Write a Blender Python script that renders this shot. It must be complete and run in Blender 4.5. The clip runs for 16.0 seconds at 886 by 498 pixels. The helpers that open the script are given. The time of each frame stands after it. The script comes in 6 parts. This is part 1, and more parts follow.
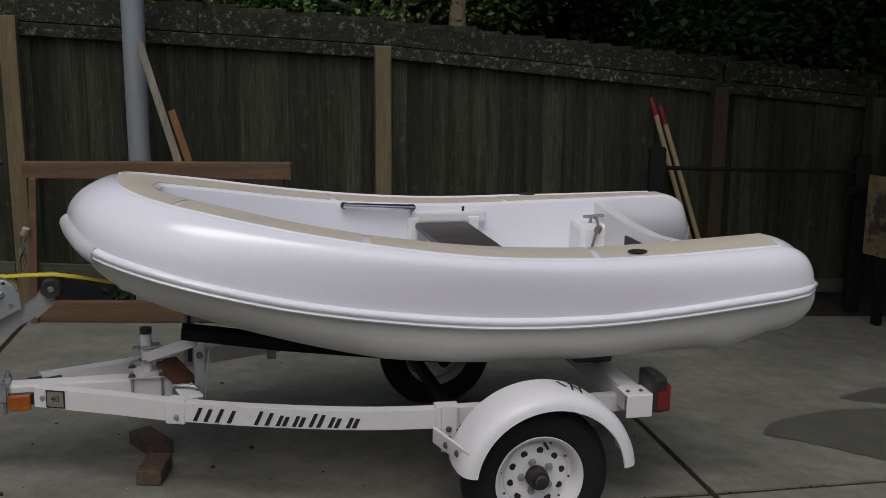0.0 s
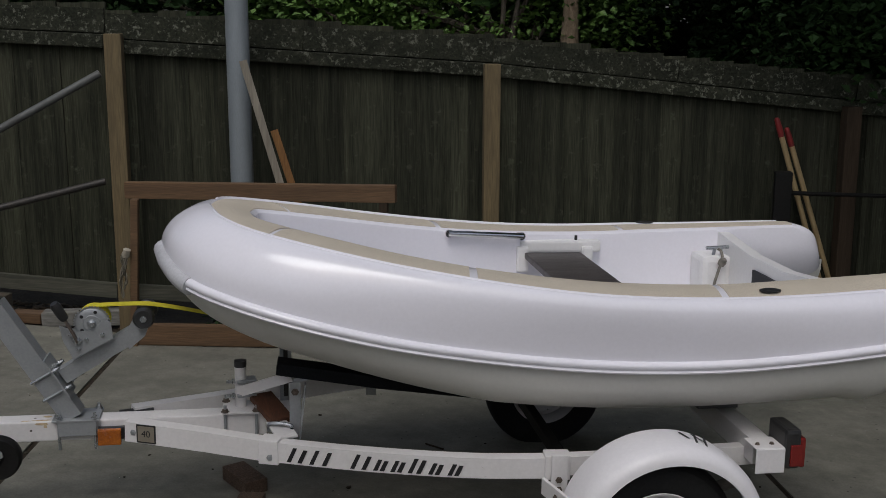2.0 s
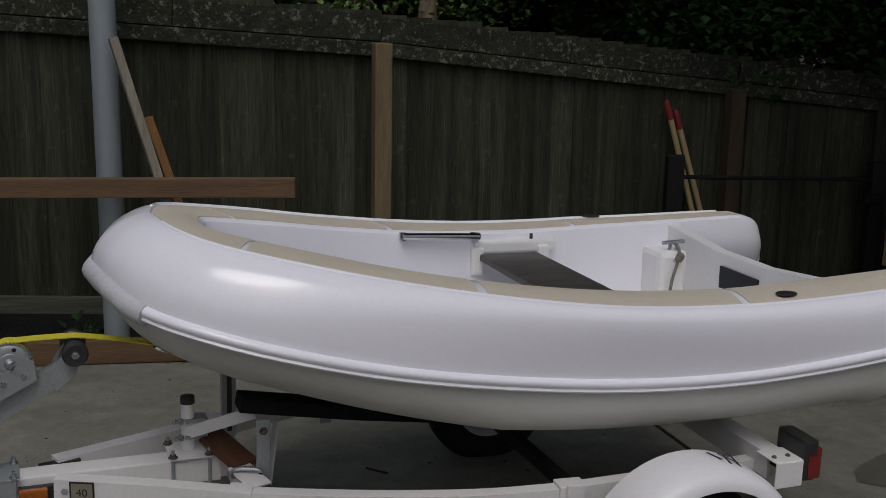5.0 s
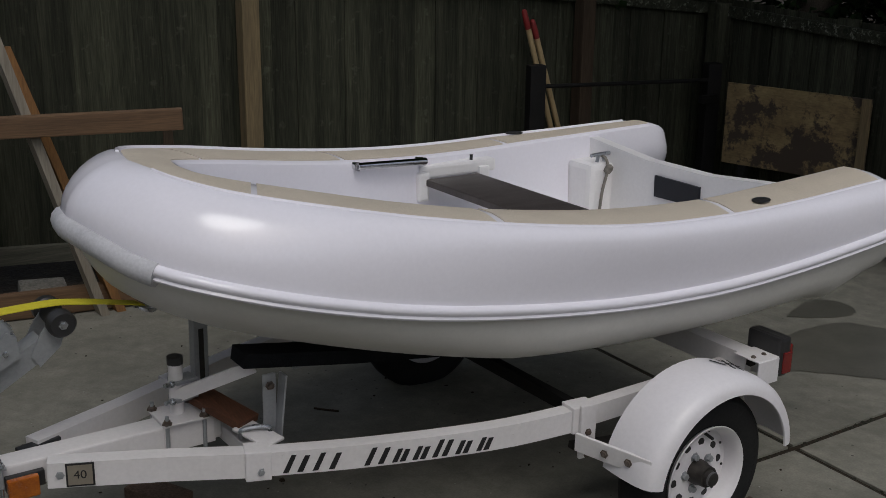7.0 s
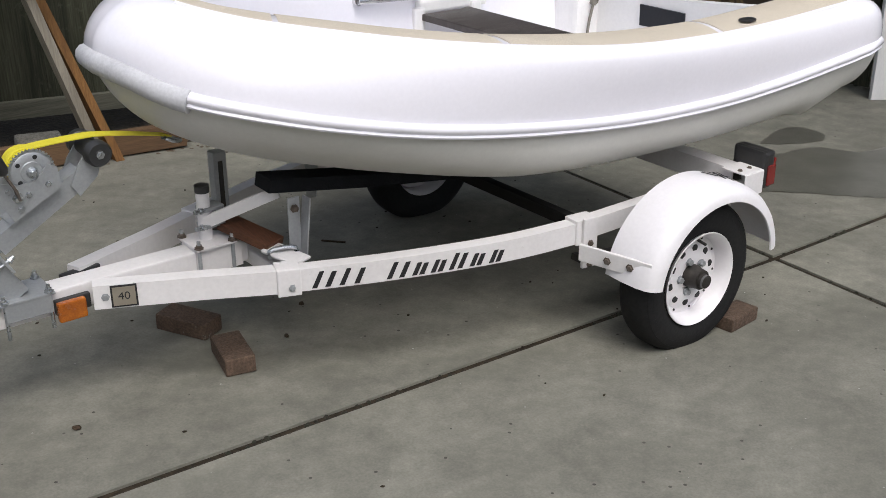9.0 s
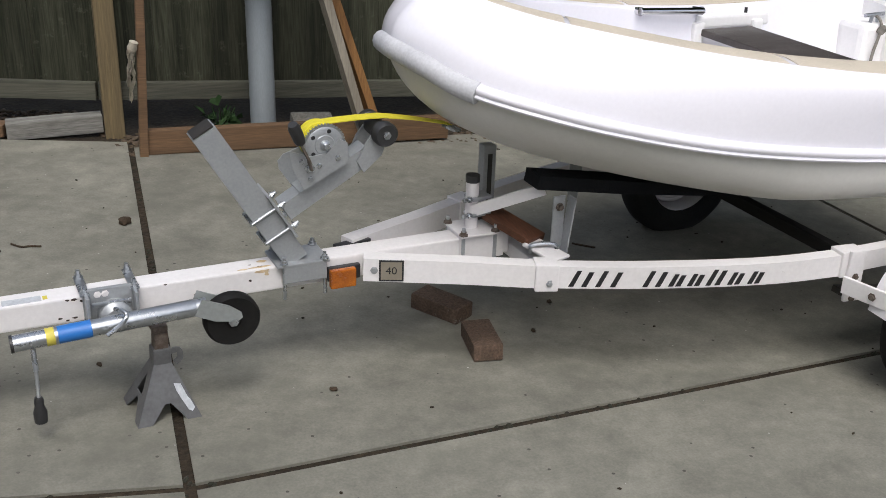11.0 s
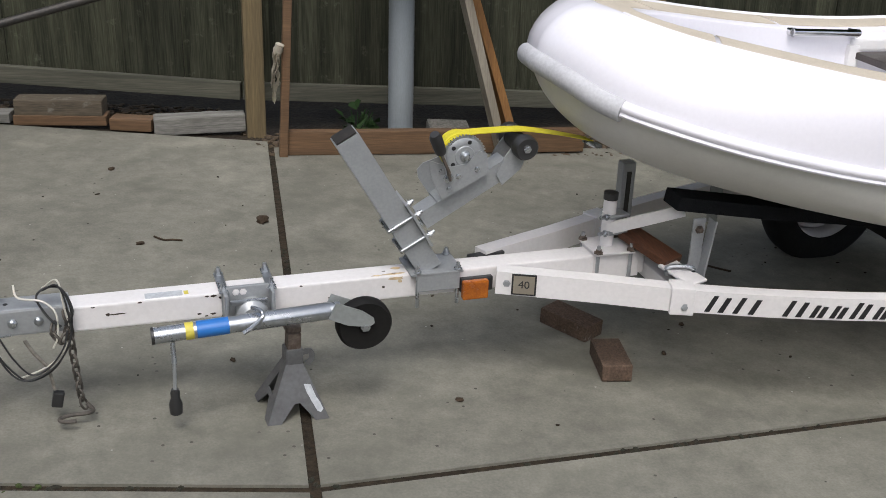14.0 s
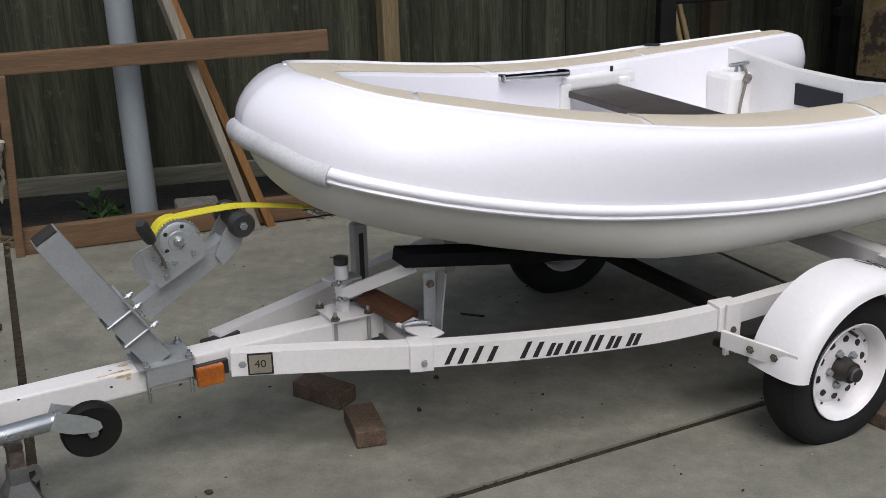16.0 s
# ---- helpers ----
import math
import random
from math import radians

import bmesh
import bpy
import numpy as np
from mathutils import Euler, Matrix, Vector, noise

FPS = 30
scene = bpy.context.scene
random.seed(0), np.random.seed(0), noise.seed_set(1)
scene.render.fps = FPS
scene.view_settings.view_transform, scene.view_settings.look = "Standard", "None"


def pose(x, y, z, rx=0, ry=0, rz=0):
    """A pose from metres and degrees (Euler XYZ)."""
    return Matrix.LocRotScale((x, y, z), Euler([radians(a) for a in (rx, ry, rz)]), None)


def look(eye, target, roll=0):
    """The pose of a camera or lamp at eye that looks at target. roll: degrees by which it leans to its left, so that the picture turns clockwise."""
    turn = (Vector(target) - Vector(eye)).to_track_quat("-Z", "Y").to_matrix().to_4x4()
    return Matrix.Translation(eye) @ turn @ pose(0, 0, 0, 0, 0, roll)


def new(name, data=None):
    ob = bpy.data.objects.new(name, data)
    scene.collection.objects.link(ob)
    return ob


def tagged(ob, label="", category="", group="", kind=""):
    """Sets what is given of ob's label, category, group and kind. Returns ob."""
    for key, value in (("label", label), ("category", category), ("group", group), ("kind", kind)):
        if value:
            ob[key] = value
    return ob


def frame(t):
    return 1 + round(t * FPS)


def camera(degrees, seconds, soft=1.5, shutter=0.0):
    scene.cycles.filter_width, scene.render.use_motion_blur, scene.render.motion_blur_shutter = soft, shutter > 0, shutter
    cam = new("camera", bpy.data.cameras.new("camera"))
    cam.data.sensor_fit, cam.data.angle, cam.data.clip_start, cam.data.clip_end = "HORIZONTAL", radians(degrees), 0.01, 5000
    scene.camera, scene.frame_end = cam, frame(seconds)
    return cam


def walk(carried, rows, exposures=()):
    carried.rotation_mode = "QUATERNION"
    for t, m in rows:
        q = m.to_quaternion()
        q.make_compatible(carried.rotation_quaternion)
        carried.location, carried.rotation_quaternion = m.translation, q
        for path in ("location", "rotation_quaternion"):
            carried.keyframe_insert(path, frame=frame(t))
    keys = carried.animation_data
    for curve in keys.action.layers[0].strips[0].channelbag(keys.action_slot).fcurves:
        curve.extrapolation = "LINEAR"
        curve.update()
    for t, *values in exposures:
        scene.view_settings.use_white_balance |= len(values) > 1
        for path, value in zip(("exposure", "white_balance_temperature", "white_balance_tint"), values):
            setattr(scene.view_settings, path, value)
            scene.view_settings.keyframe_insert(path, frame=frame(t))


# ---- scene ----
EXPOSURES = [(0.0, -0.52, 6400, 10.4), (3.7, -0.67, 6400, 10.4), (5.8, -0.77, 6400, 10.4), (6.6, -0.75, 6400, 10.4), (7.0, -0.68, 6400, 10.4), (7.5, -0.34, 6370, 10.4), (8.0, 0.11, 6370, 10.3), (8.4, 0.36, 6400, 10.3), (10.3, 0.58, 6450, 10.2), (14.8, 0.54, 6450, 10.2), (15.5, 0.36, 6390, 10.2), (16.0, 0.30, 6370, 10.2)]
cam = camera(43.0, 16.0, soft=0.8)
PATH = [
    (0, (-0.367, -0.773, 1.835), (0.202, 1.095, 1.403), 0.4),
    (0.5, (-0.383, -0.772, 1.834), (0.193, 1.092, 1.393), 0.8),
    (1, (-0.392, -0.741, 1.83), (0.175, 1.125, 1.388), 1.2),
    (1.5, (-0.334, -0.619, 1.827), (0.183, 1.264, 1.394), 0.3),
    (2, (-0.307, -0.483, 1.836), (0.083, 1.436, 1.43), 0.1),
    (2.5, (-0.389, -0.387, 1.819), (0.009, 1.528, 1.403), 1.3),
    (3, (-0.565, -0.265, 1.831), (-0.003, 1.602, 1.386), -0.7),
    (3.5, (-0.639, -0.14, 1.829), (-0.019, 1.702, 1.355), 1.8),
    (3.7, (-0.638, -0.076, 1.836), (-0.026, 1.774, 1.383), 0.4),
    (5.8, (-1.108, 0.435, 1.843), (-0.235, 2.169, 1.363), 1.7),
    (6, (-1.166, 0.514, 1.836), (-0.283, 2.23, 1.311), 1.1),
    (6.5, (-1.37, 0.629, 1.862), (-0.27, 2.208, 1.319), 0.8),
    (7, (-1.484, 0.732, 1.858), (-0.314, 2.24, 1.263), 0.7),
    (7.5, (-1.59, 0.793, 1.84), (-0.365, 2.217, 1.152), 2.3),
    (8, (-1.758, 0.844, 1.84), (-0.459, 2.136, 1.037), 1.7),
    (8.2, (-1.755, 0.807, 1.828), (-0.477, 2.113, 1.015), 1.2),
    (10.3, (-1.823, 0.596, 1.799), (-0.782, 2.11, 1.008), 0.6),
    (10.5, (-1.854, 0.62, 1.802), (-0.84, 2.148, 1.003), 1.1),
    (11, (-1.907, 0.665, 1.802), (-1.046, 2.281, 0.996), 1.3),
    (11.5, (-1.98, 0.687, 1.815), (-1.292, 2.381, 1.005), 1.6),
    (12, (-2.013, 0.716, 1.833), (-1.498, 2.47, 1.021), 1.9),
    (12.5, (-2.039, 0.723, 1.836), (-1.609, 2.498, 1.021), 2.2),
    (13, (-2.033, 0.726, 1.829), (-1.596, 2.499, 1.012), 2.2),
    (13.5, (-1.982, 0.717, 1.823), (-1.438, 2.462, 1.012), 1.6),
    (14, (-1.932, 0.7, 1.813), (-1.267, 2.408, 1.013), 1.7),
    (14.5, (-1.879, 0.688, 1.815), (-1.128, 2.368, 1.03), 1.6),
    (15, (-1.851, 0.683, 1.819), (-1.073, 2.359, 1.052), 0.8),
    (15.5, (-1.787, 0.65, 1.821), (-0.922, 2.293, 1.078), -0.2),
    (16, (-1.689, 0.654, 1.831), (-0.705, 2.244, 1.123), -1.8),
]
walk(cam, [(t, look(eye, target, roll)) for t, eye, target, roll in PATH], EXPOSURES)
# ---------- world, sun ----------
world = bpy.data.worlds.new("overcast")
scene.world = world
world.use_nodes = True
_wn = world.node_tree.nodes
_bg = _wn["Background"]
_sky = _wn.new("ShaderNodeTexSky")
_sky.sky_type = "NISHITA"
_sky.sun_disc = False
_sky.sun_elevation = radians(52)
_sky.sun_rotation = radians(200)
_sky.air_density, _sky.dust_density = 1.0, 3.0
_grey = _wn.new("ShaderNodeHueSaturation")
_grey.inputs["Saturation"].default_value = 0.55
world.node_tree.links.new(_sky.outputs["Color"], _grey.inputs["Color"])
world.node_tree.links.new(_grey.outputs["Color"], _bg.inputs["Color"])
_bg.inputs["Strength"].default_value = 0.15

sun = new("sun", bpy.data.lights.new("sun", "SUN"))
sun.data.energy, sun.data.angle, sun.data.color = 1.15, radians(24), (1.0, 0.98, 0.945)
sun.matrix_world = look((0, 0, 0), (0.22, 0.42, -1.0))


# ---------- materials ----------
def material(name, base, rough=0.6, metal=0.0, second=None, scale=6.0, mix=0.5, grain=None, grain_scale=80.0,
             bump=0.0, stretch=(1, 1, 1), spots=None, spot_scale=12.0, spot_amount=0.3, rough_vary=0.1, coat=0.0,
             random_value=0.0, detail=6.0, spot_edge=0.05, spot_mix=1.0, grain_detail=3.0, mid=None, specks=None, gloss=0.5):
    """A surface with a base colour that varies at two scales, fine relief and, where asked, spots of wear."""
    m = bpy.data.materials.new(name)
    m.use_nodes = True
    t = m.node_tree
    n, link = t.nodes, t.links.new
    bsdf = n["Principled BSDF"]
    co = n.new("ShaderNodeTexCoord")
    mp = n.new("ShaderNodeMapping")
    mp.inputs["Scale"].default_value = stretch
    link(co.outputs["Object"], mp.inputs["Vector"])
    big = n.new("ShaderNodeTexNoise")
    big.inputs["Scale"].default_value = scale
    big.inputs["Detail"].default_value = detail
    big.inputs["Roughness"].default_value = 0.6
    link(mp.outputs["Vector"], big.inputs["Vector"])
    fine = n.new("ShaderNodeTexNoise")
    fine.inputs["Scale"].default_value = grain_scale
    fine.inputs["Detail"].default_value = grain_detail
    link(mp.outputs["Vector"], fine.inputs["Vector"])
    col = n.new("ShaderNodeMix")
    col.data_type = "RGBA"
    col.inputs["A"].default_value = (*base, 1)
    col.inputs["B"].default_value = (*(second or [c * 0.8 for c in base]), 1)
    ramp = n.new("ShaderNodeMapRange")
    ramp.inputs["From Min"].default_value = 0.5 - 0.22
    ramp.inputs["From Max"].default_value = 0.5 + 0.22
    ramp.inputs["To Max"].default_value = mix * 2
    link(big.outputs["Fac"], ramp.inputs["Value"])
    link(ramp.outputs["Result"], col.inputs["Factor"])
    out = col.outputs["Result"]
    if grain:
        g = n.new("ShaderNodeMix")
        g.data_type, g.blend_type = "RGBA", "MULTIPLY"
        g.inputs["Factor"].default_value = 1.0
        gr = n.new("ShaderNodeMapRange")
        gr.inputs["From Min"].default_value, gr.inputs["From Max"].default_value = 0.3, 0.7
        gr.inputs["To Min"].default_value, gr.inputs["To Max"].default_value = 1 - grain, 1 + grain * 0.4
        link(fine.outputs["Fac"], gr.inputs["Value"])
        link(out, g.inputs["A"])
        link(gr.outputs["Result"], g.inputs["B"])
        out = g.outputs["Result"]
    if mid:
        mn = n.new("ShaderNodeTexNoise")
        mn.inputs["Scale"].default_value, mn.inputs["Detail"].default_value, mn.inputs["Roughness"].default_value = mid[0], 9.0, 0.7
        link(co.outputs["Object"], mn.inputs["Vector"])
        mr = n.new("ShaderNodeMapRange")
        mr.inputs["From Min"].default_value, mr.inputs["From Max"].default_value = 0.35, 0.65
        mr.inputs["To Min"].default_value, mr.inputs["To Max"].default_value = 1 - mid[1], 1 + mid[1] * 0.8
        link(mn.outputs["Fac"], mr.inputs["Value"])
        mm = n.new("ShaderNodeMix")
        mm.data_type, mm.blend_type = "RGBA", "MULTIPLY"
        mm.inputs["Factor"].default_value = 1.0
        link(out, mm.inputs["A"])
        link(mr.outputs["Result"], mm.inputs["B"])
        out = mm.outputs["Result"]
    for colour, scale_s, reach, share in specks or ():
        vo = n.new("ShaderNodeTexVoronoi")
        vo.inputs["Scale"].default_value = scale_s
        link(co.outputs["Object"], vo.inputs["Vector"])
        near = n.new("ShaderNodeMath")
        near.operation = "LESS_THAN"
        near.inputs[1].default_value = reach
        link(vo.outputs["Distance"], near.inputs[0])
        sep = n.new("ShaderNodeSeparateColor")
        link(vo.outputs["Color"], sep.inputs["Color"])
        few = n.new("ShaderNodeMath")
        few.operation = "LESS_THAN"
        few.inputs[1].default_value = share
        link(sep.outputs["Red"], few.inputs[0])
        both = n.new("ShaderNodeMath")
        both.operation = "MULTIPLY"
        link(near.outputs["Value"], both.inputs[0])
        link(few.outputs["Value"], both.inputs[1])
        km = n.new("ShaderNodeMix")
        km.data_type = "RGBA"
        link(both.outputs["Value"], km.inputs["Factor"])
        link(out, km.inputs["A"])
        km.inputs["B"].default_value = (*colour, 1)
        out = km.outputs["Result"]
    if spots:
        s = n.new("ShaderNodeTexNoise")
        s.inputs["Scale"].default_value = spot_scale
        s.inputs["Detail"].default_value = 8.0
        s.inputs["Roughness"].default_value = 0.7
        link(co.outputs["Object"], s.inputs["Vector"])
        sr = n.new("ShaderNodeMapRange")
        sr.inputs["From Min"].default_value = 0.75 - spot_amount * 0.5
        sr.inputs["From Max"].default_value = 0.75 + spot_edge - spot_amount * 0.5
        sr.inputs["To Max"].default_value = spot_mix
        link(s.outputs["Fac"], sr.inputs["Value"])
        sm = n.new("ShaderNodeMix")
        sm.data_type = "RGBA"
        link(sr.outputs["Result"], sm.inputs["Factor"])
        link(out, sm.inputs["A"])
        sm.inputs["B"].default_value = (*spots, 1)
        out = sm.outputs["Result"]
    if random_value:
        info = n.new("ShaderNodeObjectInfo")
        rv = n.new("ShaderNodeMapRange")
        rv.inputs["To Min"].default_value, rv.inputs["To Max"].default_value = 1 - random_value, 1 + random_value
        link(info.outputs["Random"], rv.inputs["Value"])
        rm = n.new("ShaderNodeMix")
        rm.data_type, rm.blend_type = "RGBA", "MULTIPLY"
        rm.inputs["Factor"].default_value = 1.0
        link(out, rm.inputs["A"])
        link(rv.outputs["Result"], rm.inputs["B"])
        out = rm.outputs["Result"]
    link(out, bsdf.inputs["Base Color"])
    rr = n.new("ShaderNodeMapRange")
    rr.inputs["To Min"].default_value = max(0.02, rough - rough_vary)
    rr.inputs["To Max"].default_value = min(1.0, rough + rough_vary)
    link(big.outputs["Fac"], rr.inputs["Value"])
    link(rr.outputs["Result"], bsdf.inputs["Roughness"])
    bsdf.inputs["Metallic"].default_value = metal
    bsdf.inputs["Specular IOR Level"].default_value = gloss
    bsdf.inputs["Coat Weight"].default_value = coat
    if bump:
        b = n.new("ShaderNodeBump")
        b.inputs["Strength"].default_value = bump
        b.inputs["Distance"].default_value = 0.01
        add = n.new("ShaderNodeMath")
        link(fine.outputs["Fac"], add.inputs[0])
        link(big.outputs["Fac"], add.inputs[1])
        link(add.outputs["Value"], b.inputs["Height"])
        link(b.outputs["Normal"], bsdf.inputs["Normal"])
    return m


CONCRETE = material("concrete", (0.228, 0.221, 0.182), 0.85, second=(0.142, 0.138, 0.112), scale=1.2, mix=0.55, grain=0.15, grain_scale=130, grain_detail=5.0,
                    bump=0.08, spots=(0.112, 0.110, 0.088), spot_scale=1.9, spot_amount=0.52, spot_edge=0.20, spot_mix=0.85, mid=(7.5, 0.23),
                    specks=(((0.055, 0.050, 0.040), 26.0, 0.13, 0.12), ((0.36, 0.35, 0.32), 34.0, 0.10, 0.05)), random_value=0.05, detail=9)
SOIL = material("soil", (0.042, 0.031, 0.019), 0.95, second=(0.020, 0.015, 0.010), scale=5, grain=0.5, grain_scale=60, bump=0.6, gloss=0.25)
WET = material("wet_concrete", (0.122, 0.119, 0.100), 0.36, second=(0.088, 0.086, 0.072), scale=4, grain=0.2, grain_scale=120, bump=0.1)
GELCOAT = material("white_gelcoat", (0.815, 0.802, 0.862), 0.15, second=(0.79, 0.775, 0.825), scale=2, grain=0.02, rough_vary=0.06, coat=0.25)
HULL = material("hull_gelcoat", (0.66, 0.65, 0.61), 0.42, second=(0.60, 0.59, 0.55), scale=3, grain=0.03)
LINER = material("liner_gelcoat", (0.78, 0.77, 0.765), 0.36, second=(0.74, 0.73, 0.725), scale=3, grain=0.03)
PAD = material("tan_deck_pad", (0.56, 0.495, 0.40), 0.85, second=(0.51, 0.45, 0.36), scale=9, grain=0.16, grain_scale=260, bump=0.15)
GUARD = material("grey_bow_guard", (0.55, 0.55, 0.57), 0.65, second=(0.44, 0.44, 0.46), scale=14, grain=0.12, grain_scale=120, bump=0.06,
                 spots=(0.40, 0.40, 0.42), spot_scale=22, spot_amount=0.24, spot_edge=0.12, spot_mix=0.7)
CHROME = material("chrome", (0.75, 0.75, 0.76), 0.12, metal=1.0, second=(0.6, 0.6, 0.6), scale=20, rough_vary=0.05)
SEATTOP = material("dark_seat", (0.060, 0.050, 0.045), 0.42, second=(0.04, 0.032, 0.028), scale=5, grain=0.25, stretch=(1, 6, 1), bump=0.1)
BLACK = material("black_plastic", (0.018, 0.018, 0.019), 0.45, second=(0.028, 0.028, 0.028), scale=12, grain=0.1)
NAVY = material("dark_pad_plastic", (0.009, 0.011, 0.016), 0.5, second=(0.015, 0.017, 0.022), scale=10, grain=0.1, gloss=0.3)
CARPET = material("black_bunk_carpet", (0.009, 0.010, 0.012), 0.95, second=(0.015, 0.016, 0.018), scale=30, gloss=0.15, grain=0.4, grain_scale=300, bump=0.5)
RUBBER = material("tyre_rubber", (0.011, 0.011, 0.012), 0.8, second=(0.018, 0.018, 0.017), scale=10, gloss=0.25, grain=0.2, bump=0.1)
PAINT = material("white_trailer_paint", (0.72, 0.70, 0.70), 0.42, second=(0.66, 0.64, 0.63), scale=4, grain=0.05, rough_vary=0.08,
                 spots=(0.42, 0.38, 0.35), spot_scale=24, spot_amount=0.16, bump=0.03)
FENDER = material("white_fender_paint", (0.78, 0.76, 0.78), 0.35, second=(0.73, 0.71, 0.72), scale=4, grain=0.03, spots=(0.3, 0.27, 0.25), spot_scale=30, spot_amount=0.1)
GALV = material("galvanised_steel", (0.38, 0.395, 0.405), 0.42, metal=0.45, second=(0.33, 0.345, 0.355), scale=9, grain=0.08, grain_scale=120, rough_vary=0.12)
ZINC = material("zinc_plated_steel", (0.50, 0.52, 0.54), 0.28, metal=0.85, second=(0.38, 0.40, 0.42), scale=18, grain=0.1, rough_vary=0.1)
GREYSTEEL = material("grey_painted_steel", (0.13, 0.132, 0.135), 0.5, metal=0.2, second=(0.09, 0.09, 0.092), scale=14, grain=0.15,
                     spots=(0.09, 0.07, 0.06), spot_scale=30, spot_amount=0.2)
RUST = material("rusty_bolt", (0.11, 0.075, 0.055), 0.8, metal=0.3, second=(0.16, 0.14, 0.12), scale=40, grain=0.3)
DARKSTEEL = material("dark_steel", (0.035, 0.034, 0.033), 0.55, metal=0.5, second=(0.06, 0.053, 0.046), scale=20, grain=0.2)
AMBER = material("amber_lens", (0.46, 0.135, 0.010), 0.25, second=(0.24, 0.055, 0.006), scale=30, grain=0.2, grain_scale=200, coat=0.4)
RED = material("red_lens", (0.19, 0.014, 0.011), 0.25, second=(0.13, 0.009, 0.008), scale=20, coat=0.4)
YELLOW = material("yellow_webbing", (0.62, 0.55, 0.03), 0.75, second=(0.55, 0.47, 0.02), scale=40, grain=0.15, grain_scale=400)
BRICK = material("worn_brick", (0.132, 0.084, 0.056), 0.9, second=(0.082, 0.055, 0.038), scale=14, grain=0.4, grain_scale=120, bump=0.5,
                 spots=(0.26, 0.235, 0.205), spot_scale=14, spot_amount=0.22, mid=(16.0, 0.35))
WOOD_NEW = material("weathered_brown_wood", (0.165, 0.094, 0.045), 0.8, second=(0.095, 0.055, 0.028), scale=5, grain=0.35, grain_scale=40, stretch=(0.25, 4, 4), bump=0.2)
WOOD_RED = material("red_brown_timber", (0.125, 0.048, 0.020), 0.7, second=(0.080, 0.030, 0.014), scale=6, grain=0.3, grain_scale=50, stretch=(4, 0.4, 4), bump=0.15)
WOOD_ORANGE = material("orange_brown_lumber", (0.25, 0.120, 0.034), 0.8, second=(0.16, 0.075, 0.024), scale=5, grain=0.3, grain_scale=40, stretch=(4, 4, 0.3), bump=0.2)
WOOD_TAN = material("tan_post_wood", (0.185, 0.136, 0.066), 0.85, second=(0.105, 0.080, 0.042), scale=5, grain=0.3, grain_scale=40, stretch=(4, 4, 0.3), bump=0.2)
WOOD_PALE = material("pale_lumber", (0.30, 0.27, 0.215), 0.8, second=(0.20, 0.175, 0.135), scale=5, grain=0.25, grain_scale=40, stretch=(4, 4, 0.3), bump=0.15)
WOOD_GREY = material("grey_fence_board", (0.060, 0.062, 0.040), 0.95, second=(0.015, 0.016, 0.010), scale=3.4, mix=0.5, grain=0.45, grain_scale=26,
                     stretch=(6, 6, 0.30), bump=0.35, spots=(0.098, 0.101, 0.072), spot_scale=13, spot_amount=0.34, spot_edge=0.14, spot_mix=0.6, random_value=0.32, detail=8, gloss=0.25)
WOOD_MOSS = material("lichen_covered_board", (0.036, 0.038, 0.025), 0.95, second=(0.016, 0.018, 0.011), scale=9, grain=0.5, grain_scale=60,
                     bump=0.7, spots=(0.150, 0.155, 0.122), spot_scale=34, spot_amount=0.40, spot_edge=0.08, spot_mix=0.85, random_value=0.15, gloss=0.25)
OAR = material("varnished_pine", (0.45, 0.34, 0.18), 0.55, second=(0.36, 0.26, 0.13), scale=6, grain=0.15, stretch=(5, 5, 0.4))
REDPAINT = material("red_paint", (0.25, 0.018, 0.017), 0.6, second=(0.14, 0.010, 0.010), scale=15)
POLE = material("grey_pole_paint", (0.27, 0.30, 0.32), 0.5, metal=0.2, second=(0.22, 0.245, 0.262), scale=3, grain=0.08, stretch=(3, 3, 0.6),
                spots=(0.15, 0.16, 0.17), spot_scale=14, spot_amount=0.1)
PIPE = material("grey_pipe", (0.13, 0.135, 0.13), 0.55, metal=0.4, second=(0.08, 0.08, 0.078), scale=10)
BLACKIRON = material("black_iron", (0.007, 0.007, 0.007), 0.65, second=(0.012, 0.011, 0.010), scale=12, gloss=0.2, grain=0.2)
PLY = material("stained_plywood", (0.235, 0.175, 0.080), 0.85, second=(0.14, 0.096, 0.045), scale=3.2, grain=0.25, grain_scale=30, stretch=(1, 1, 3),
               spots=(0.040, 0.028, 0.018), spot_scale=3.4, spot_amount=0.54, spot_edge=0.05, bump=0.1, mid=(5.0, 0.25))
WOOD_OLD = material("old_grey_brown_wood", (0.125, 0.100, 0.068), 0.9, second=(0.070, 0.058, 0.042), scale=6, grain=0.35, grain_scale=40, stretch=(0.4, 4, 4), bump=0.25,
                    spots=(0.20, 0.19, 0.16), spot_scale=9, spot_amount=0.3, spot_edge=0.15)
WOOD_RAIL = material("pale_grey_weathered_rail", (0.100, 0.098, 0.073), 0.9, second=(0.052, 0.053, 0.039), scale=3, grain=0.3, grain_scale=30, stretch=(0.3, 6, 6), bump=0.2)
WOOD_BLEACHED = material("bleached_grey_wood", (0.24, 0.235, 0.215), 0.9, second=(0.12, 0.115, 0.10), scale=8, grain=0.35, grain_scale=40, stretch=(0.4, 4, 4), bump=0.25)
LITTER = material("leaf_litter", (0.105, 0.072, 0.042), 0.95, second=(0.052, 0.038, 0.025), scale=6, grain=0.3, grain_scale=60)
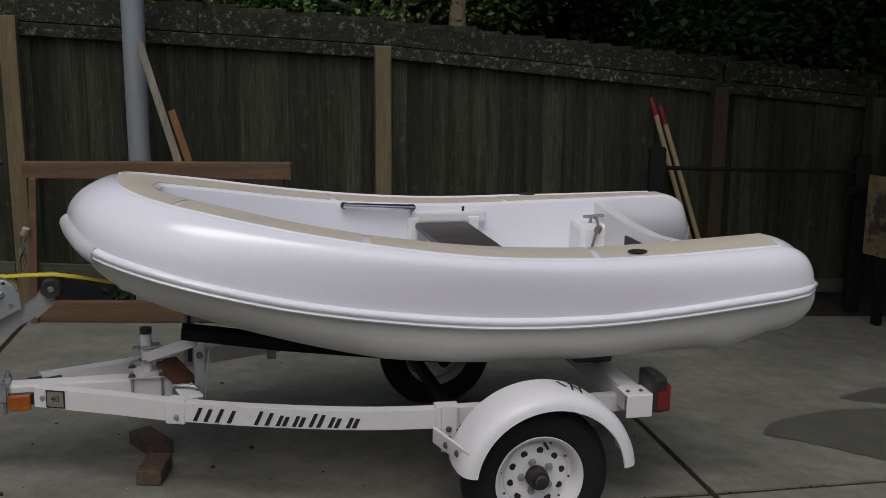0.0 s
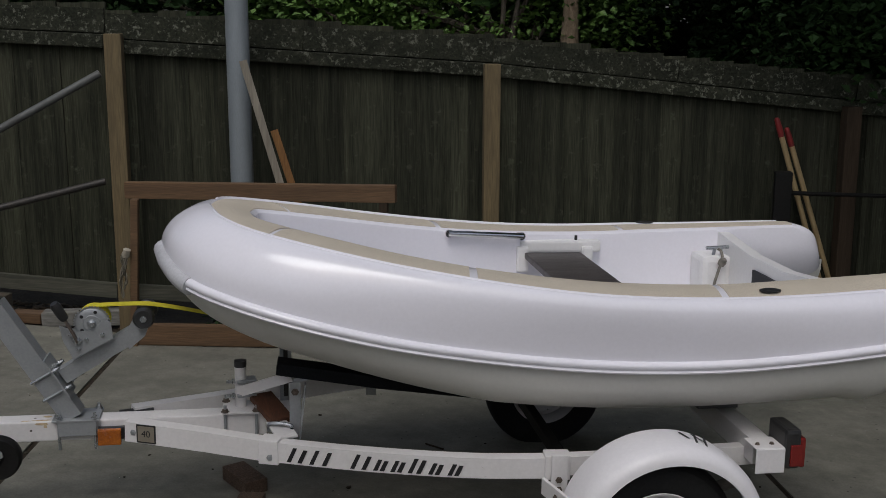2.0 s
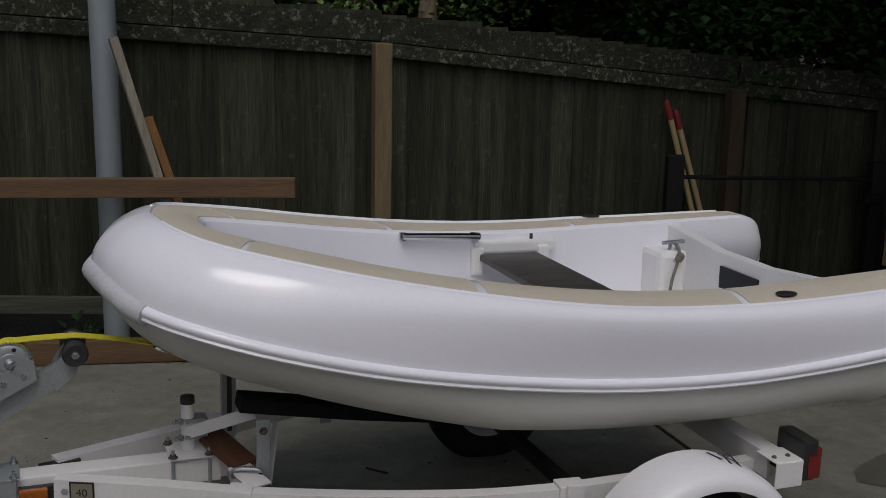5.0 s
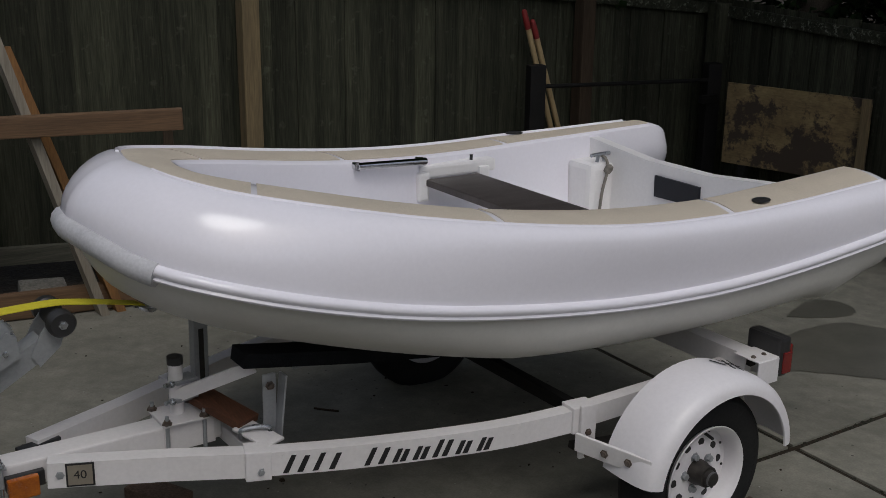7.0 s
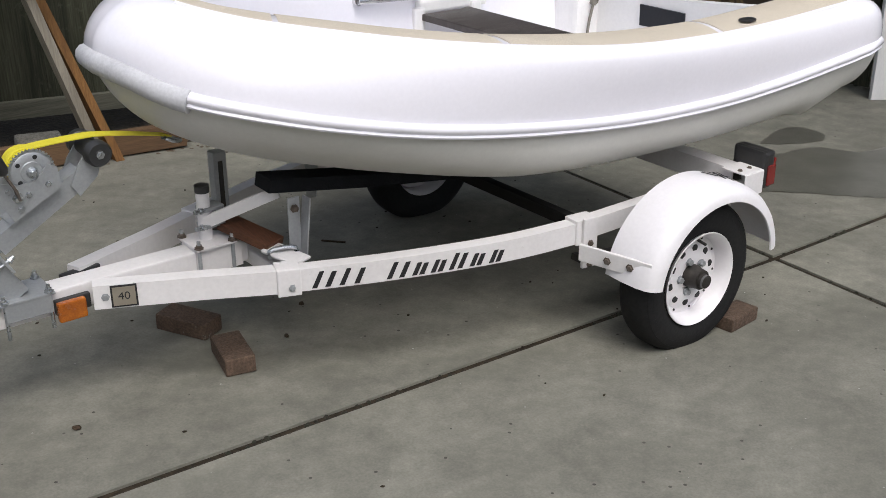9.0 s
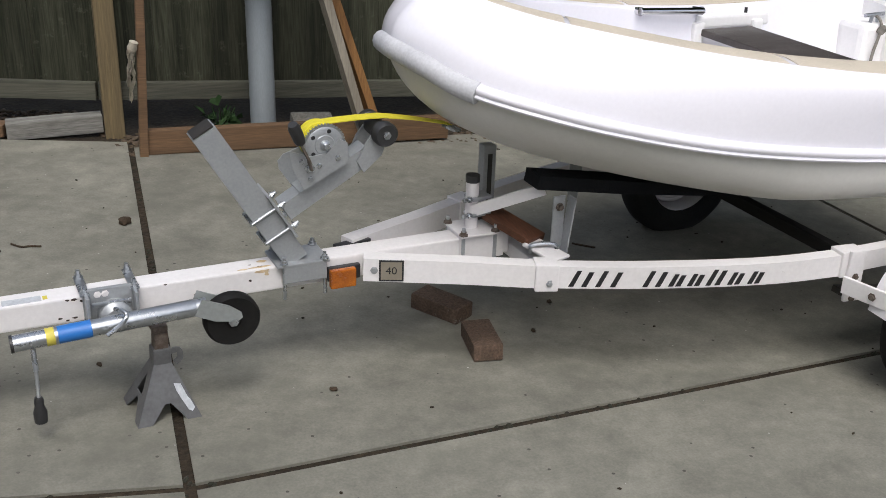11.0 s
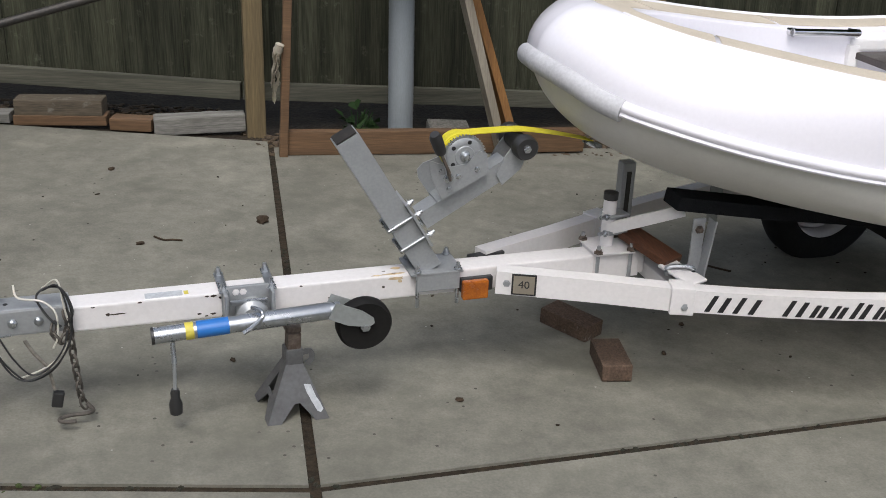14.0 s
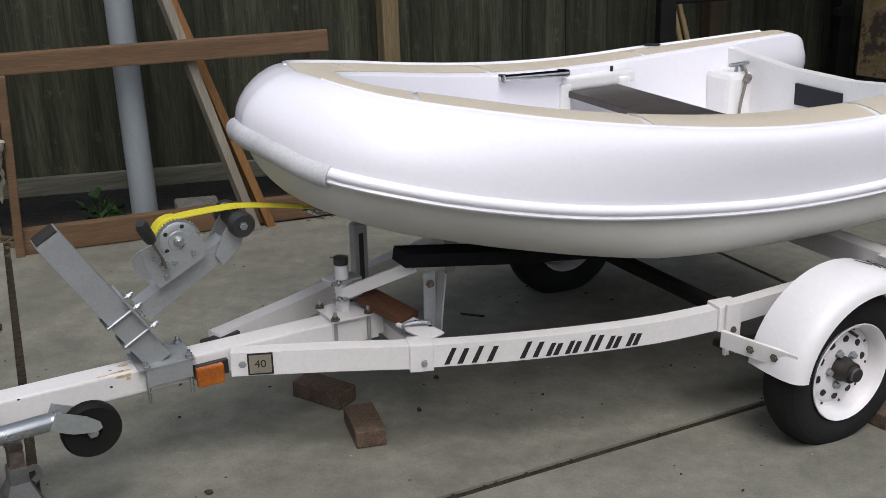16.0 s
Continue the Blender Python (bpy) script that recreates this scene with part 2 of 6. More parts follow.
WOOD_DARK = material("dark_brown_wood", (0.062, 0.042, 0.026), 0.85, second=(0.035, 0.025, 0.016), scale=5, grain=0.3, grain_scale=40, stretch=(4, 4, 0.3), bump=0.2, gloss=0.25)
MOSS = material("moss", (0.017, 0.021, 0.009), 0.95, second=(0.026, 0.021, 0.014), scale=3, grain=0.4, grain_scale=90, bump=0.5)
MOSS_GREEN = material("green_moss", (0.055, 0.080, 0.018), 0.95, second=(0.030, 0.042, 0.012), scale=20, grain=0.4, grain_scale=90, bump=0.5)
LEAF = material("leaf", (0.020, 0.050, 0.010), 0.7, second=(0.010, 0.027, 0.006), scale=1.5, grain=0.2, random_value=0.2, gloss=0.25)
# lighter twin of LEAF, with sunlight put into its colour
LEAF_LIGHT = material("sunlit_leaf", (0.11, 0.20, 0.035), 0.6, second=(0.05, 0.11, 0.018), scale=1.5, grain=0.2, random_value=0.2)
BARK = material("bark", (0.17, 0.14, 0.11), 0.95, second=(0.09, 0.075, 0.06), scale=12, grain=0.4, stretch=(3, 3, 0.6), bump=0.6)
# lighter twin of BARK: the sun on the trunk is in the colour
BARK_SUNLIT = material("sunlit_bark", (0.34, 0.26, 0.17), 0.95, second=(0.18, 0.13, 0.09), scale=9, grain=0.4, stretch=(3, 3, 0.6), bump=0.6)
LABEL = material("faded_label", (0.50, 0.52, 0.54), 0.5, second=(0.40, 0.43, 0.46), scale=90, grain=0.2)
BLUE = material("blue_sticker", (0.02, 0.16, 0.48), 0.4, second=(0.02, 0.13, 0.42), scale=10)
YSTICK = material("yellow_sticker", (0.60, 0.52, 0.08), 0.5, second=(0.5, 0.42, 0.06), scale=20)
INK = material("lettering_hole_black", (0.012, 0.012, 0.014), 0.5, second=(0.016, 0.016, 0.016), scale=10)
PLATE = material("dull_brass_plate", (0.36, 0.32, 0.26), 0.45, metal=0.5, second=(0.28, 0.25, 0.2), scale=20)
STONE = material("grey_stone", (0.20, 0.19, 0.165), 0.9, second=(0.13, 0.125, 0.11), scale=9, grain=0.4, bump=0.5)
ROPE = material("grey_rope", (0.23, 0.21, 0.18), 0.9, second=(0.15, 0.14, 0.12), scale=60, grain=0.3, bump=0.4)
WIRE_W = material("white_wire", (0.62, 0.60, 0.54), 0.5, second=(0.5, 0.48, 0.42), scale=30)
CHAIN = material("dirty_chain", (0.075, 0.068, 0.058), 0.6, metal=0.5, second=(0.13, 0.115, 0.10), scale=50, grain=0.2)
WHITEBOARD = material("white_door_paint", (0.70, 0.70, 0.69), 0.55, second=(0.62, 0.62, 0.61), scale=3, grain=0.05, stretch=(2, 2, 0.5))
RAG = material("dirty_white_cloth", (0.46, 0.42, 0.34), 0.95, second=(0.3, 0.27, 0.21), scale=20, grain=0.2, bump=0.3)


# ---------- mesh helpers ----------
def part(name, bm, mat, parent=None, label="", smooth=False, bevel=0.0):
    """Links a bmesh as one mesh object under a thing or a part."""
    if bevel:
        sharp = [e for e in bm.edges if len(e.link_faces) == 2 and e.calc_face_angle(0) > 0.6]
        if sharp:
            bmesh.ops.bevel(bm, geom=sharp, offset=bevel, segments=2, profile=0.6, affect="EDGES", clamp_overlap=True)
    bmesh.ops.recalc_face_normals(bm, faces=bm.faces)
    me = bpy.data.meshes.new(name)
    if smooth:
        for e in bm.edges:
            e.smooth = not (len(e.link_faces) == 2 and e.calc_face_angle(0) > 0.7)
        for f in bm.faces:
            f.smooth = True
    bm.to_mesh(me)
    bm.free()
    me.materials.append(mat)
    ob = new(name, me)
    if parent:
        ob.parent = parent
    return tagged(ob, label)


def empty(name, m, label, category, group="", kind=""):
    ob = new(name)
    ob.matrix_world = m
    return tagged(ob, label, category, group, kind)


def box(size, at=(0, 0, 0), turn=(0, 0, 0), bm=None):
    bm = bm or bmesh.new()
    m = pose(*at, *turn) @ Matrix.Diagonal((*size, 1))
    bmesh.ops.create_cube(bm, size=1.0, matrix=m)
    return bm


def lathe(profile, axis_m=Matrix(), seg=24, bm=None):
    """Turns a profile of (radius, height) round the local z axis of axis_m."""
    bm = bm or bmesh.new()
    rings = []
    for r, h in profile:
        if r < 1e-5:
            rings.append([bm.verts.new(axis_m @ Vector((0, 0, h)))])
        else:
            rings.append([bm.verts.new(axis_m @ Vector((r * math.cos(2 * math.pi * i / seg), r * math.sin(2 * math.pi * i / seg), h))) for i in range(seg)])
    for a, b in zip(rings[:-1], rings[1:]):
        for i in range(seg):
            j = (i + 1) % seg
            if len(a) == 1 and len(b) == 1:
                continue
            if len(a) == 1:
                bm.faces.new((a[0], b[i], b[j]))
            elif len(b) == 1:
                bm.faces.new((a[i], a[j], b[0]))
            else:
                bm.faces.new((a[i], a[j], b[j], b[i]))
    return bm


def along(a, b):
    """A pose at a whose z axis points to b."""
    a, b = Vector(a), Vector(b)
    return Matrix.Translation(a) @ (b - a).to_track_quat("Z", "Y").to_matrix().to_4x4()


def rod(a, b, r, seg=16, bm=None, r2=None):
    h = (Vector(b) - Vector(a)).length
    return lathe([(0, 0), (r, 0), (r if r2 is None else r2, h), (0, h)], along(a, b), seg, bm)


def sweep(points, section, bm=None, closed=False, up=(0, 0, 1), caps=True):
    """Carries a section, a loop of (side, height), along a line of points."""
    bm = bm or bmesh.new()
    pts = [Vector(p) for p in points]
    rings = []
    n = len(pts)
    for i, p in enumerate(pts):
        a = pts[(i - 1) % n] if (closed or i > 0) else p
        b = pts[(i + 1) % n] if (closed or i < n - 1) else p
        d = (b - a).normalized()
        side = d.cross(Vector(up))
        side = side.normalized() if side.length > 1e-4 else Vector((1, 0, 0))
        top = side.cross(d).normalized()
        rings.append([bm.verts.new(p + side * s + top * h) for s, h in section])
    k = len(section)
    pairs = list(zip(rings[:-1], rings[1:])) + ([(rings[-1], rings[0])] if closed else [])
    for a, b in pairs:
        for i in range(k):
            j = (i + 1) % k
            bm.faces.new((a[i], a[j], b[j], b[i]))
    if caps and not closed:
        bm.faces.new(rings[0][::-1])
        bm.faces.new(rings[-1])
    return bm


def circle(r, n=10):
    return [(r * math.cos(2 * math.pi * i / n), r * math.sin(2 * math.pi * i / n)) for i in range(n)]


def rect(w, h):
    return [(-w / 2, -h / 2), (w / 2, -h / 2), (w / 2, h / 2), (-w / 2, h / 2)]


def spline(ctrl, n=6):
    """A smooth line through control points."""
    c = [Vector(p) for p in ctrl]
    c = [2 * c[0] - c[1]] + c + [2 * c[-1] - c[-2]]
    out = []
    for i in range(1, len(c) - 2):
        p0, p1, p2, p3 = c[i - 1:i + 3]
        for s in range(n):
            t = s / n
            out.append(0.5 * (2 * p1 + (p2 - p0) * t + (2 * p0 - 5 * p1 + 4 * p2 - p3) * t * t + (3 * p1 - p0 - 3 * p2 + p3) * t ** 3))
    return out + [c[-2]]


def prism(outline, depth, m=Matrix(), bm=None):
    """A flat outline of (x, y), given depth along the local z of m."""
    bm = bm or bmesh.new()
    lo = [bm.verts.new(m @ Vector((x, y, 0))) for x, y in outline]
    hi = [bm.verts.new(m @ Vector((x, y, depth))) for x, y in outline]
    bm.faces.new(lo[::-1])
    bm.faces.new(hi)
    k = len(outline)
    for i in range(k):
        j = (i + 1) % k
        bm.faces.new((lo[i], lo[j], hi[j], hi[i]))
    return bm


def bolt(at, direction, parent, mat, r=0.007, h=0.008, name="bolt"):
    a = Vector(at)
    return part(name, lathe([(0, 0), (r * 1.5, 0), (r * 1.5, h * 0.3), (r, h * 0.3), (r, h), (0, h)], along(a, a + Vector(direction)), 6), mat, parent)


def gz(x):
    """Height of the gently falling concrete."""
    return -0.010 - 0.046 * max(-8.0, min(8.0, x))


# ---------- ground ----------
def ground_sheet():
    bm = bmesh.new()
    xs = [-150, -40, -9, -7.6, -6, 6, 7.6, 9, 40, 150]
    ys = [-150, -40, -4.4, -4.0, 5.3, 5.9, 9, 40, 150]
    grid = [[bm.verts.new((x, y, gz(x) - (0.009 if abs(x) < 6.5 and -5 < y < 7 else 0.05))) for x in xs] for y in ys]
    for j in range(len(ys) - 1):
        for i in range(len(xs) - 1):
            bm.faces.new((grid[j][i], grid[j][i + 1], grid[j + 1][i + 1], grid[j + 1][i]))
    return tagged(part("ground", bm, SOIL), "bare dark soil under and around the concrete", "ground", kind="structure")


ground = ground_sheet()
pavement = empty("pavement", Matrix(), "cast concrete slabs with dirty open joints", "pavement", kind="structure")


def slab(corners):
    """One concrete slab from its joint lines, drawn in by half a joint."""
    c = [Vector((x, y)) for x, y in corners]
    mid = sum(c, Vector((0, 0))) / len(c)
    pts = []
    k = len(c)
    for i in range(k):
        a, b, d = c[i - 1], c[i], c[(i + 1) % k]
        n1 = Vector((-(b - a).y, (b - a).x)).normalized()
        n2 = Vector((-(d - b).y, (d - b).x)).normalized()
        if n1.dot(mid - b) < 0:
            n1 = -n1
        if n2.dot(mid - b) < 0:
            n2 = -n2
        nn = (n1 + n2).normalized()
        pts.append(b + nn * (0.016 / max(0.3, nn.dot(n1))))
    bm = bmesh.new()
    top = [bm.verts.new((p.x, p.y, gz(p.x))) for p in pts]
    low = [bm.verts.new((p.x, p.y, gz(p.x) - 0.10)) for p in pts]
    bm.faces.new(top)
    bm.faces.new(low[::-1])
    for i in range(k):
        j = (i + 1) % k
        bm.faces.new((low[i], low[j], top[j], top[i]))
    part("slab", bm, CONCRETE, pavement, bevel=0.004)


X1, X2 = (-1.340, 3.090), (1.907, 2.935)
WJ = (-2.87, 3.515)
slab([WJ, X1, (-0.80, 6.04), (-2.21, 6.56)])
slab([X1, X2, (2.15, 5.50), (-0.82, 5.95)])
slab([X2, (7.5, 2.82), (7.5, 5.0), (2.15, 5.65)])
slab([X1, X2, (1.16, -4.2), (-2.56, -4.2)])
slab([(-7.5, 4.85), WJ, X1, (-2.56, -4.2), (-7.5, -4.2)])
slab([X2, (7.5, 2.82), (7.5, -4.2), (1.16, -4.2)])
slab([(-7.5, 4.85), WJ, (-2.21, 6.56), (-5.5, 8.1), (-7.5, 8.9)])


def puddle(name, outline, label):
    """A thin dark wet patch lying on the concrete."""
    bm = bmesh.new()
    bm.faces.new([bm.verts.new((x, y, gz(x) + 0.004)) for x, y in outline])
    bmesh.ops.triangulate(bm, faces=bm.faces)
    return tagged(part(name, bm, WET), label, "wet patch")


def blob(points, jitter, seed, n=6):
    rnd = random.Random(seed)
    line = spline(list(points) + [points[0]], n)[:-1]
    return [(p.x + rnd.uniform(-jitter, jitter), p.y + rnd.uniform(-jitter, jitter)) for p in (Vector((a[0], a[1], 0)) for a in line)]


puddle("wet_patch", blob([(2.49, 3.49, 0), (2.62, 3.38, 0), (2.86, 3.13, 0), (2.96, 3.03, 0), (3.40, 2.95, 0), (4.2, 2.84, 0), (4.6, 3.0, 0), (4.04, 3.23, 0), (3.77, 3.44, 0), (3.50, 3.50, 0), (3.37, 3.70, 0), (2.95, 3.72, 0), (2.62, 3.62, 0)], 0.012, 3),
       "dark wet patch on the concrete behind the trailer")
puddle("wet_patch", blob([(3.20, 3.90, 0), (3.38, 3.97, 0), (3.58, 4.00, 0), (3.66, 3.88, 0), (3.56, 3.74, 0), (3.34, 3.80, 0)], 0.008, 5),
       "small dark wet patch on the concrete")

# unseen plain walls, added to block low sky light west and south
WALL = material("plain_wall", (0.20, 0.19, 0.165), 0.9, second=(0.15, 0.143, 0.125), scale=2, grain=0.15, bump=0.1, mid=(8.0, 0.1))
tagged(part("unseen_wall_west", box((0.2, 12.6, 3.4), (-5.6, 2.1, 1.75)), WALL, bevel=0.01), "unseen plain grey wall added to cut low sky light from the west", "wall", kind="structure")
tagged(part("unseen_wall_south", box((17.0, 0.2, 3.0), (2.8, -4.35, 1.4)), WALL, bevel=0.01), "unseen plain grey wall added to cut low sky light from the south", "wall", kind="structure")

# ---------- fence ----------
POST2, CPOST, CORNER = Vector((-0.89, 6.26, 0)), Vector((1.32, 6.05, 0)), Vector((4.68, 5.72, 0))
LEFT_END, RIGHT_END = Vector((-4.6, 7.75, 0)), Vector((4.66, 4.14, 0))


def fence_run(name, a, b, za, zb, rail_a, rail_b, low_a, low_b, label, moss=True, cap=0.17, board=0.145, seed=1, lowrail=True):
    """A run of upright boards on a top and a bottom rail; a, b are its ends on the plan."""
    rnd = random.Random(seed)
    d = (b - a)
    length = d.length
    d.normalize()
    yaw = math.degrees(math.atan2(d.y, d.x))
    fence = empty(name, pose(a.x, a.y, 0, 0, 0, yaw), label, "fence", kind="structure")
    n = int(length / board)
    for i in range(n):
        s = (i + 0.5) / n
        top = za + (zb - za) * s + cap + rnd.uniform(-0.012, 0.012)
        low = low_a + (low_b - low_a) * s - 0.02 + rnd.uniform(-0.015, 0.01)
        w = board + rnd.uniform(0.004, 0.010)
        bm = box((w, 0.018, top - low), ((i + 0.5) * length / n, 0.012 + 0.009 * (i % 2) + rnd.uniform(-0.002, 0.002), (top + low) / 2), (0, rnd.uniform(-0.3, 0.3), 0))
        part("board", bm, WOOD_GREY, fence)
    slope = math.degrees(math.atan2(rail_b - rail_a, length))
    part("rail", box((length, 0.04, 0.075), (length / 2, -0.022, (rail_a + rail_b) / 2 - 0.037), (0, -slope, 0)), WOOD_MOSS, fence, "lichen-covered top rail", bevel=0.006)
    if moss:
        for i in range(int(length / 0.9)):
            x0, x1 = i * length / int(length / 0.9), (i + 1) * length / int(length / 0.9)
            zc = rail_a + (rail_b - rail_a) * (x0 + x1) / 2 / length + cap * 0.45
            bm = box((x1 - x0 - 0.004, 0.012, cap * 0.8), ((x0 + x1) / 2, -0.010 + rnd.uniform(-0.003, 0.003), zc), (0, -slope, 0))
            part("cap_board", bm, WOOD_MOSS, fence, "rough lichen-covered capping board")
    if lowrail:
        slope = math.degrees(math.atan2(low_b - low_a, length))
        part("rail", box((length, 0.04, 0.09), (length / 2, -0.022, (low_a + low_b) / 2 + 0.02), (0, -slope, 0)), WOOD_RAIL, fence, "pale weathered bottom rail", bevel=0.006)
    return fence


fence_run("fence_left", LEFT_END, POST2, 1.88, 1.73, 1.88, 1.73, 0.38, 0.22, "grey weathered board fence with a mossy top", seed=2)
fence_run("fence_back", POST2, CPOST, 1.705, 1.56, 1.705, 1.56, 0.22, 0.05, "grey weathered board fence with lichen on its top", seed=3)
fence_run("fence_far", CPOST, CORNER, 1.56, 1.21, 1.56, 1.21, 0.05, -0.12, "dark weathered board fence under overhanging leaves", seed=4, cap=0.16)
fence_run("fence_right", CORNER, RIGHT_END, 1.21, 1.12, 1.21, 1.12, -0.12, -0.16, "weathered board fence running to the white door", seed=5, moss=False, cap=0.03, lowrail=False)


def fence_post(x, y, top, label, mat=WOOD_TAN, w=0.095):
    ob = part("fence_post", box((w, w, top + 0.15), (0, 0, top / 2 - 0.075), (0, 0, -7)), mat, bevel=0.006)
    ob.matrix_world = pose(x, y, 0)
    return tagged(ob, label, "fence post", "fence posts")


fence_post(-0.843, 6.175, 1.735, "tan timber fence post with green stains")
fence_post(1.293, 5.965, 1.562, "tan timber fence post against grey boards")
# this post takes a darker wood colour to stand in for shade
fence_post(3.50, 5.76, 1.30, "reddish brown timber fence post with deep shade put into its colour", WOOD_DARK)
fence_post(4.62, 5.63, 1.22, "dark timber corner post in deep shade", WOOD_GREY, 0.11)

# ---------- boat ----------
RIG = pose(0.504, 3.582, -0.004, 0, 0.7, -2.6) @ Matrix.Diagonal((1.031, 1.070, 1, 1))
BOAT = pose(0.490, 3.585, -0.012, 0, 1.3, -2.5) @ Matrix.Diagonal((1.035, 1.072, 1, 1))
RAIL = [(-0.990, 0, 1.000), (-0.960, -0.142, 0.985), (-0.895, -0.284, 0.948), (-0.768, -0.405, 0.913), (-0.543, -0.495, 0.857), (-0.237, -0.548, 0.793),
        (0.111, -0.585, 0.746), (0.454, -0.622, 0.722), (0.794, -0.662, 0.727), (1.085, -0.695, 0.755), (1.376, -0.720, 0.795), (1.515, -0.726, 0.814)]
OUT = [(-0.820, 0, 1.158), (-0.800, -0.100, 1.155), (-0.760, -0.204, 1.142), (-0.660, -0.302, 1.117), (-0.464, -0.396, 1.079), (-0.202, -0.472, 1.031),
       (0.12, -0.543, 0.985), (0.45, -0.600, 0.955), (0.80, -0.630, 0.948), (1.09, -0.645, 0.958), (1.37, -0.652, 0.976), (1.515, -0.655, 0.985)]
INN = [(-0.675, 0, 1.124), (-0.668, -0.045, 1.123), (-0.650, -0.092, 1.120), (-0.570, -0.140, 1.104), (-0.400, -0.210, 1.072), (-0.150, -0.293, 1.026),
       (0.14, -0.365, 0.987), (0.47, -0.430, 0.962), (0.82, -0.468, 0.957), (1.09, -0.484, 0.972), (1.37, -0.500, 0.993), (1.515, -0.505, 1.004)]
KEEL = [(-0.945, 0.930), (-0.932, 0.890), (-0.880, 0.812), (-0.755, 0.728), (-0.545, 0.640), (-0.240, 0.566), (0.111, 0.512), (0.454, 0.492), (0.794, 0.500), (1.085, 0.518),
        (1.28, 0.534), (1.28, 0.534)]
STEP = 5
rail_line = spline(RAIL, STEP)
out_line = spline(OUT, STEP)
inn_line = spline(INN, STEP)
keel_line = spline([(u, 0, z) for u, z in KEEL], STEP)
rail_line[0].y = out_line[0].y = inn_line[0].y = 0
TRANSOM = 1.28


def bezier(a, b, c, d, n):
    return [a * (1 - t) ** 3 + b * 3 * t * (1 - t) ** 2 + c * 3 * t * t * (1 - t) + d * t ** 3 for t in (i / n for i in range(n + 1))]


def tube_section(i):
    """Upper skin of the collar at a station: from the rub rail over the bulge and the flat top to the inner lip."""
    r, o, p = rail_line[i], out_line[i], inn_line[i]
    n = Vector((r.x - p.x, r.y - p.y, 0)).normalized()
    h = o.z - r.z
    up = Vector((0, 0, 1))
    bow = max(0.0, 1 - i / 16)
    skin = bezier(r, r + n * (0.012 + 0.002 * bow) + up * h * (0.52 + 0.03 * bow), o + n * (0.078 + 0.012 * bow), o + n * 0.014 + up * 0.006, 9)
    flat = [o + n * 0.004 + up * 0.006, o + up * 0.001] + [o.lerp(p, t) + up * 0.010 * math.sin(math.pi * t) for t in (0.25, 0.5, 0.75)]
    lip = [p, p - n * 0.010 - up * 0.008, p - n * 0.014 - up * 0.030]
    return skin + flat + lip


def loft(rows, bm=None, close=False):
    bm = bm or bmesh.new()
    vs = [[bm.verts.new(p) for p in row] for row in rows]
    for a, b in zip(vs[:-1], vs[1:]):
        for i in range(len(a) - 1):
            try:
                bm.faces.new((a[i], a[i + 1], b[i + 1], b[i]))
            except ValueError:
                pass
    return bm, vs


def mirrored(p):
    return Vector((p.x, -p.y, p.z))


def both_sides(rows):
    """Rows of the near side, stern to bow, and then of the far side, bow to stern."""
    return rows[::-1] + [[mirrored(p) for p in row] for row in rows[1:]]


def capped(rows, reach, mid, lo, hi):
    """Adds rows that round off the stern end of a collar about its middle."""
    last = rows[-1]
    extra = []
    for k in range(1, 9):
        a = math.pi / 2 * k / 8
        s = math.cos(a) ** 0.8 if k < 8 else 0.02
        extra.append([Vector((p.x + reach * math.sin(a) * (0.75 + 0.25 * (hi - p.z) / (hi - lo)), mid.y + (p.y - mid.y) * s, mid.z + (p.z - mid.z) * s)) for p in last])
    return rows + extra


def floor_z(u):
    return 0.655 + max(0.0, -u - 0.1) ** 2 * 0.55


boat = empty("dinghy", BOAT, "white rigid dinghy with tan deck pads, resting on trailer bunks", "boat")
N = len(rail_line)
tube_rows = [tube_section(i) for i in range(N)]
# behind the transom the collar closes on its inner side
t_i = next(i for i in range(N) if inn_line[i].x > TRANSOM)
liner_rows = []
for i in range(N):
    p = tube_rows[i][-1]
    u = min(p.x, TRANSOM)
    zf = floor_z(p.x)
    foot = Vector((p.x + (0.05 if p.y > -0.2 else 0.0), p.y * 0.94, zf))
    if i == 0:
        foot = Vector((-0.60, 0, zf))
    if i >= t_i:
        foot = Vector((p.x, p.y - 0.045, 0.70 + (p.x - TRANSOM) * 0.25))
        liner_rows.append([p, p + Vector((0, 0.012, -0.05)), p.lerp(foot, 0.45) + Vector((0, 0.030, 0)), p.lerp(foot, 0.8) + Vector((0, 0.018, 0)), foot])
        continue
    liner_rows.append([p, p.lerp(foot, 0.3) + Vector((0, -0.004, 0)), p.lerp(foot, 0.7), p.lerp(foot, 0.93), foot.lerp(Vector((foot.x, 0, zf)), 0.06)])
END_MID = Vector((0, (rail_line[-1].y + liner_rows[-1][2].y) / 2, 0.83))
END_LO, END_HI, REACH = 0.64, 1.01, 0.200
bm, _ = loft(both_sides(capped([row + liner[1:] for row, liner in zip(tube_rows, liner_rows)], REACH, END_MID, END_LO, END_HI)))
bmesh.ops.remove_doubles(bm, verts=bm.verts, dist=0.0005)
part("collar", bm, GELCOAT, boat, "glossy white moulded collar and inner wall", smooth=True)
# cockpit sole
sole_rows = []
for i in range(t_i + 1):
    e = liner_rows[i][-1]
    u = min(e.x, TRANSOM - 0.005)
    sole_rows.append([Vector((u, e.y * s, e.z)) for s in (1, 0.5, 0, -0.5, -1)])
bm, _ = loft(sole_rows)
bmesh.ops.remove_doubles(bm, verts=bm.verts, dist=0.0005)
part("sole", bm, LINER, boat, smooth=True)
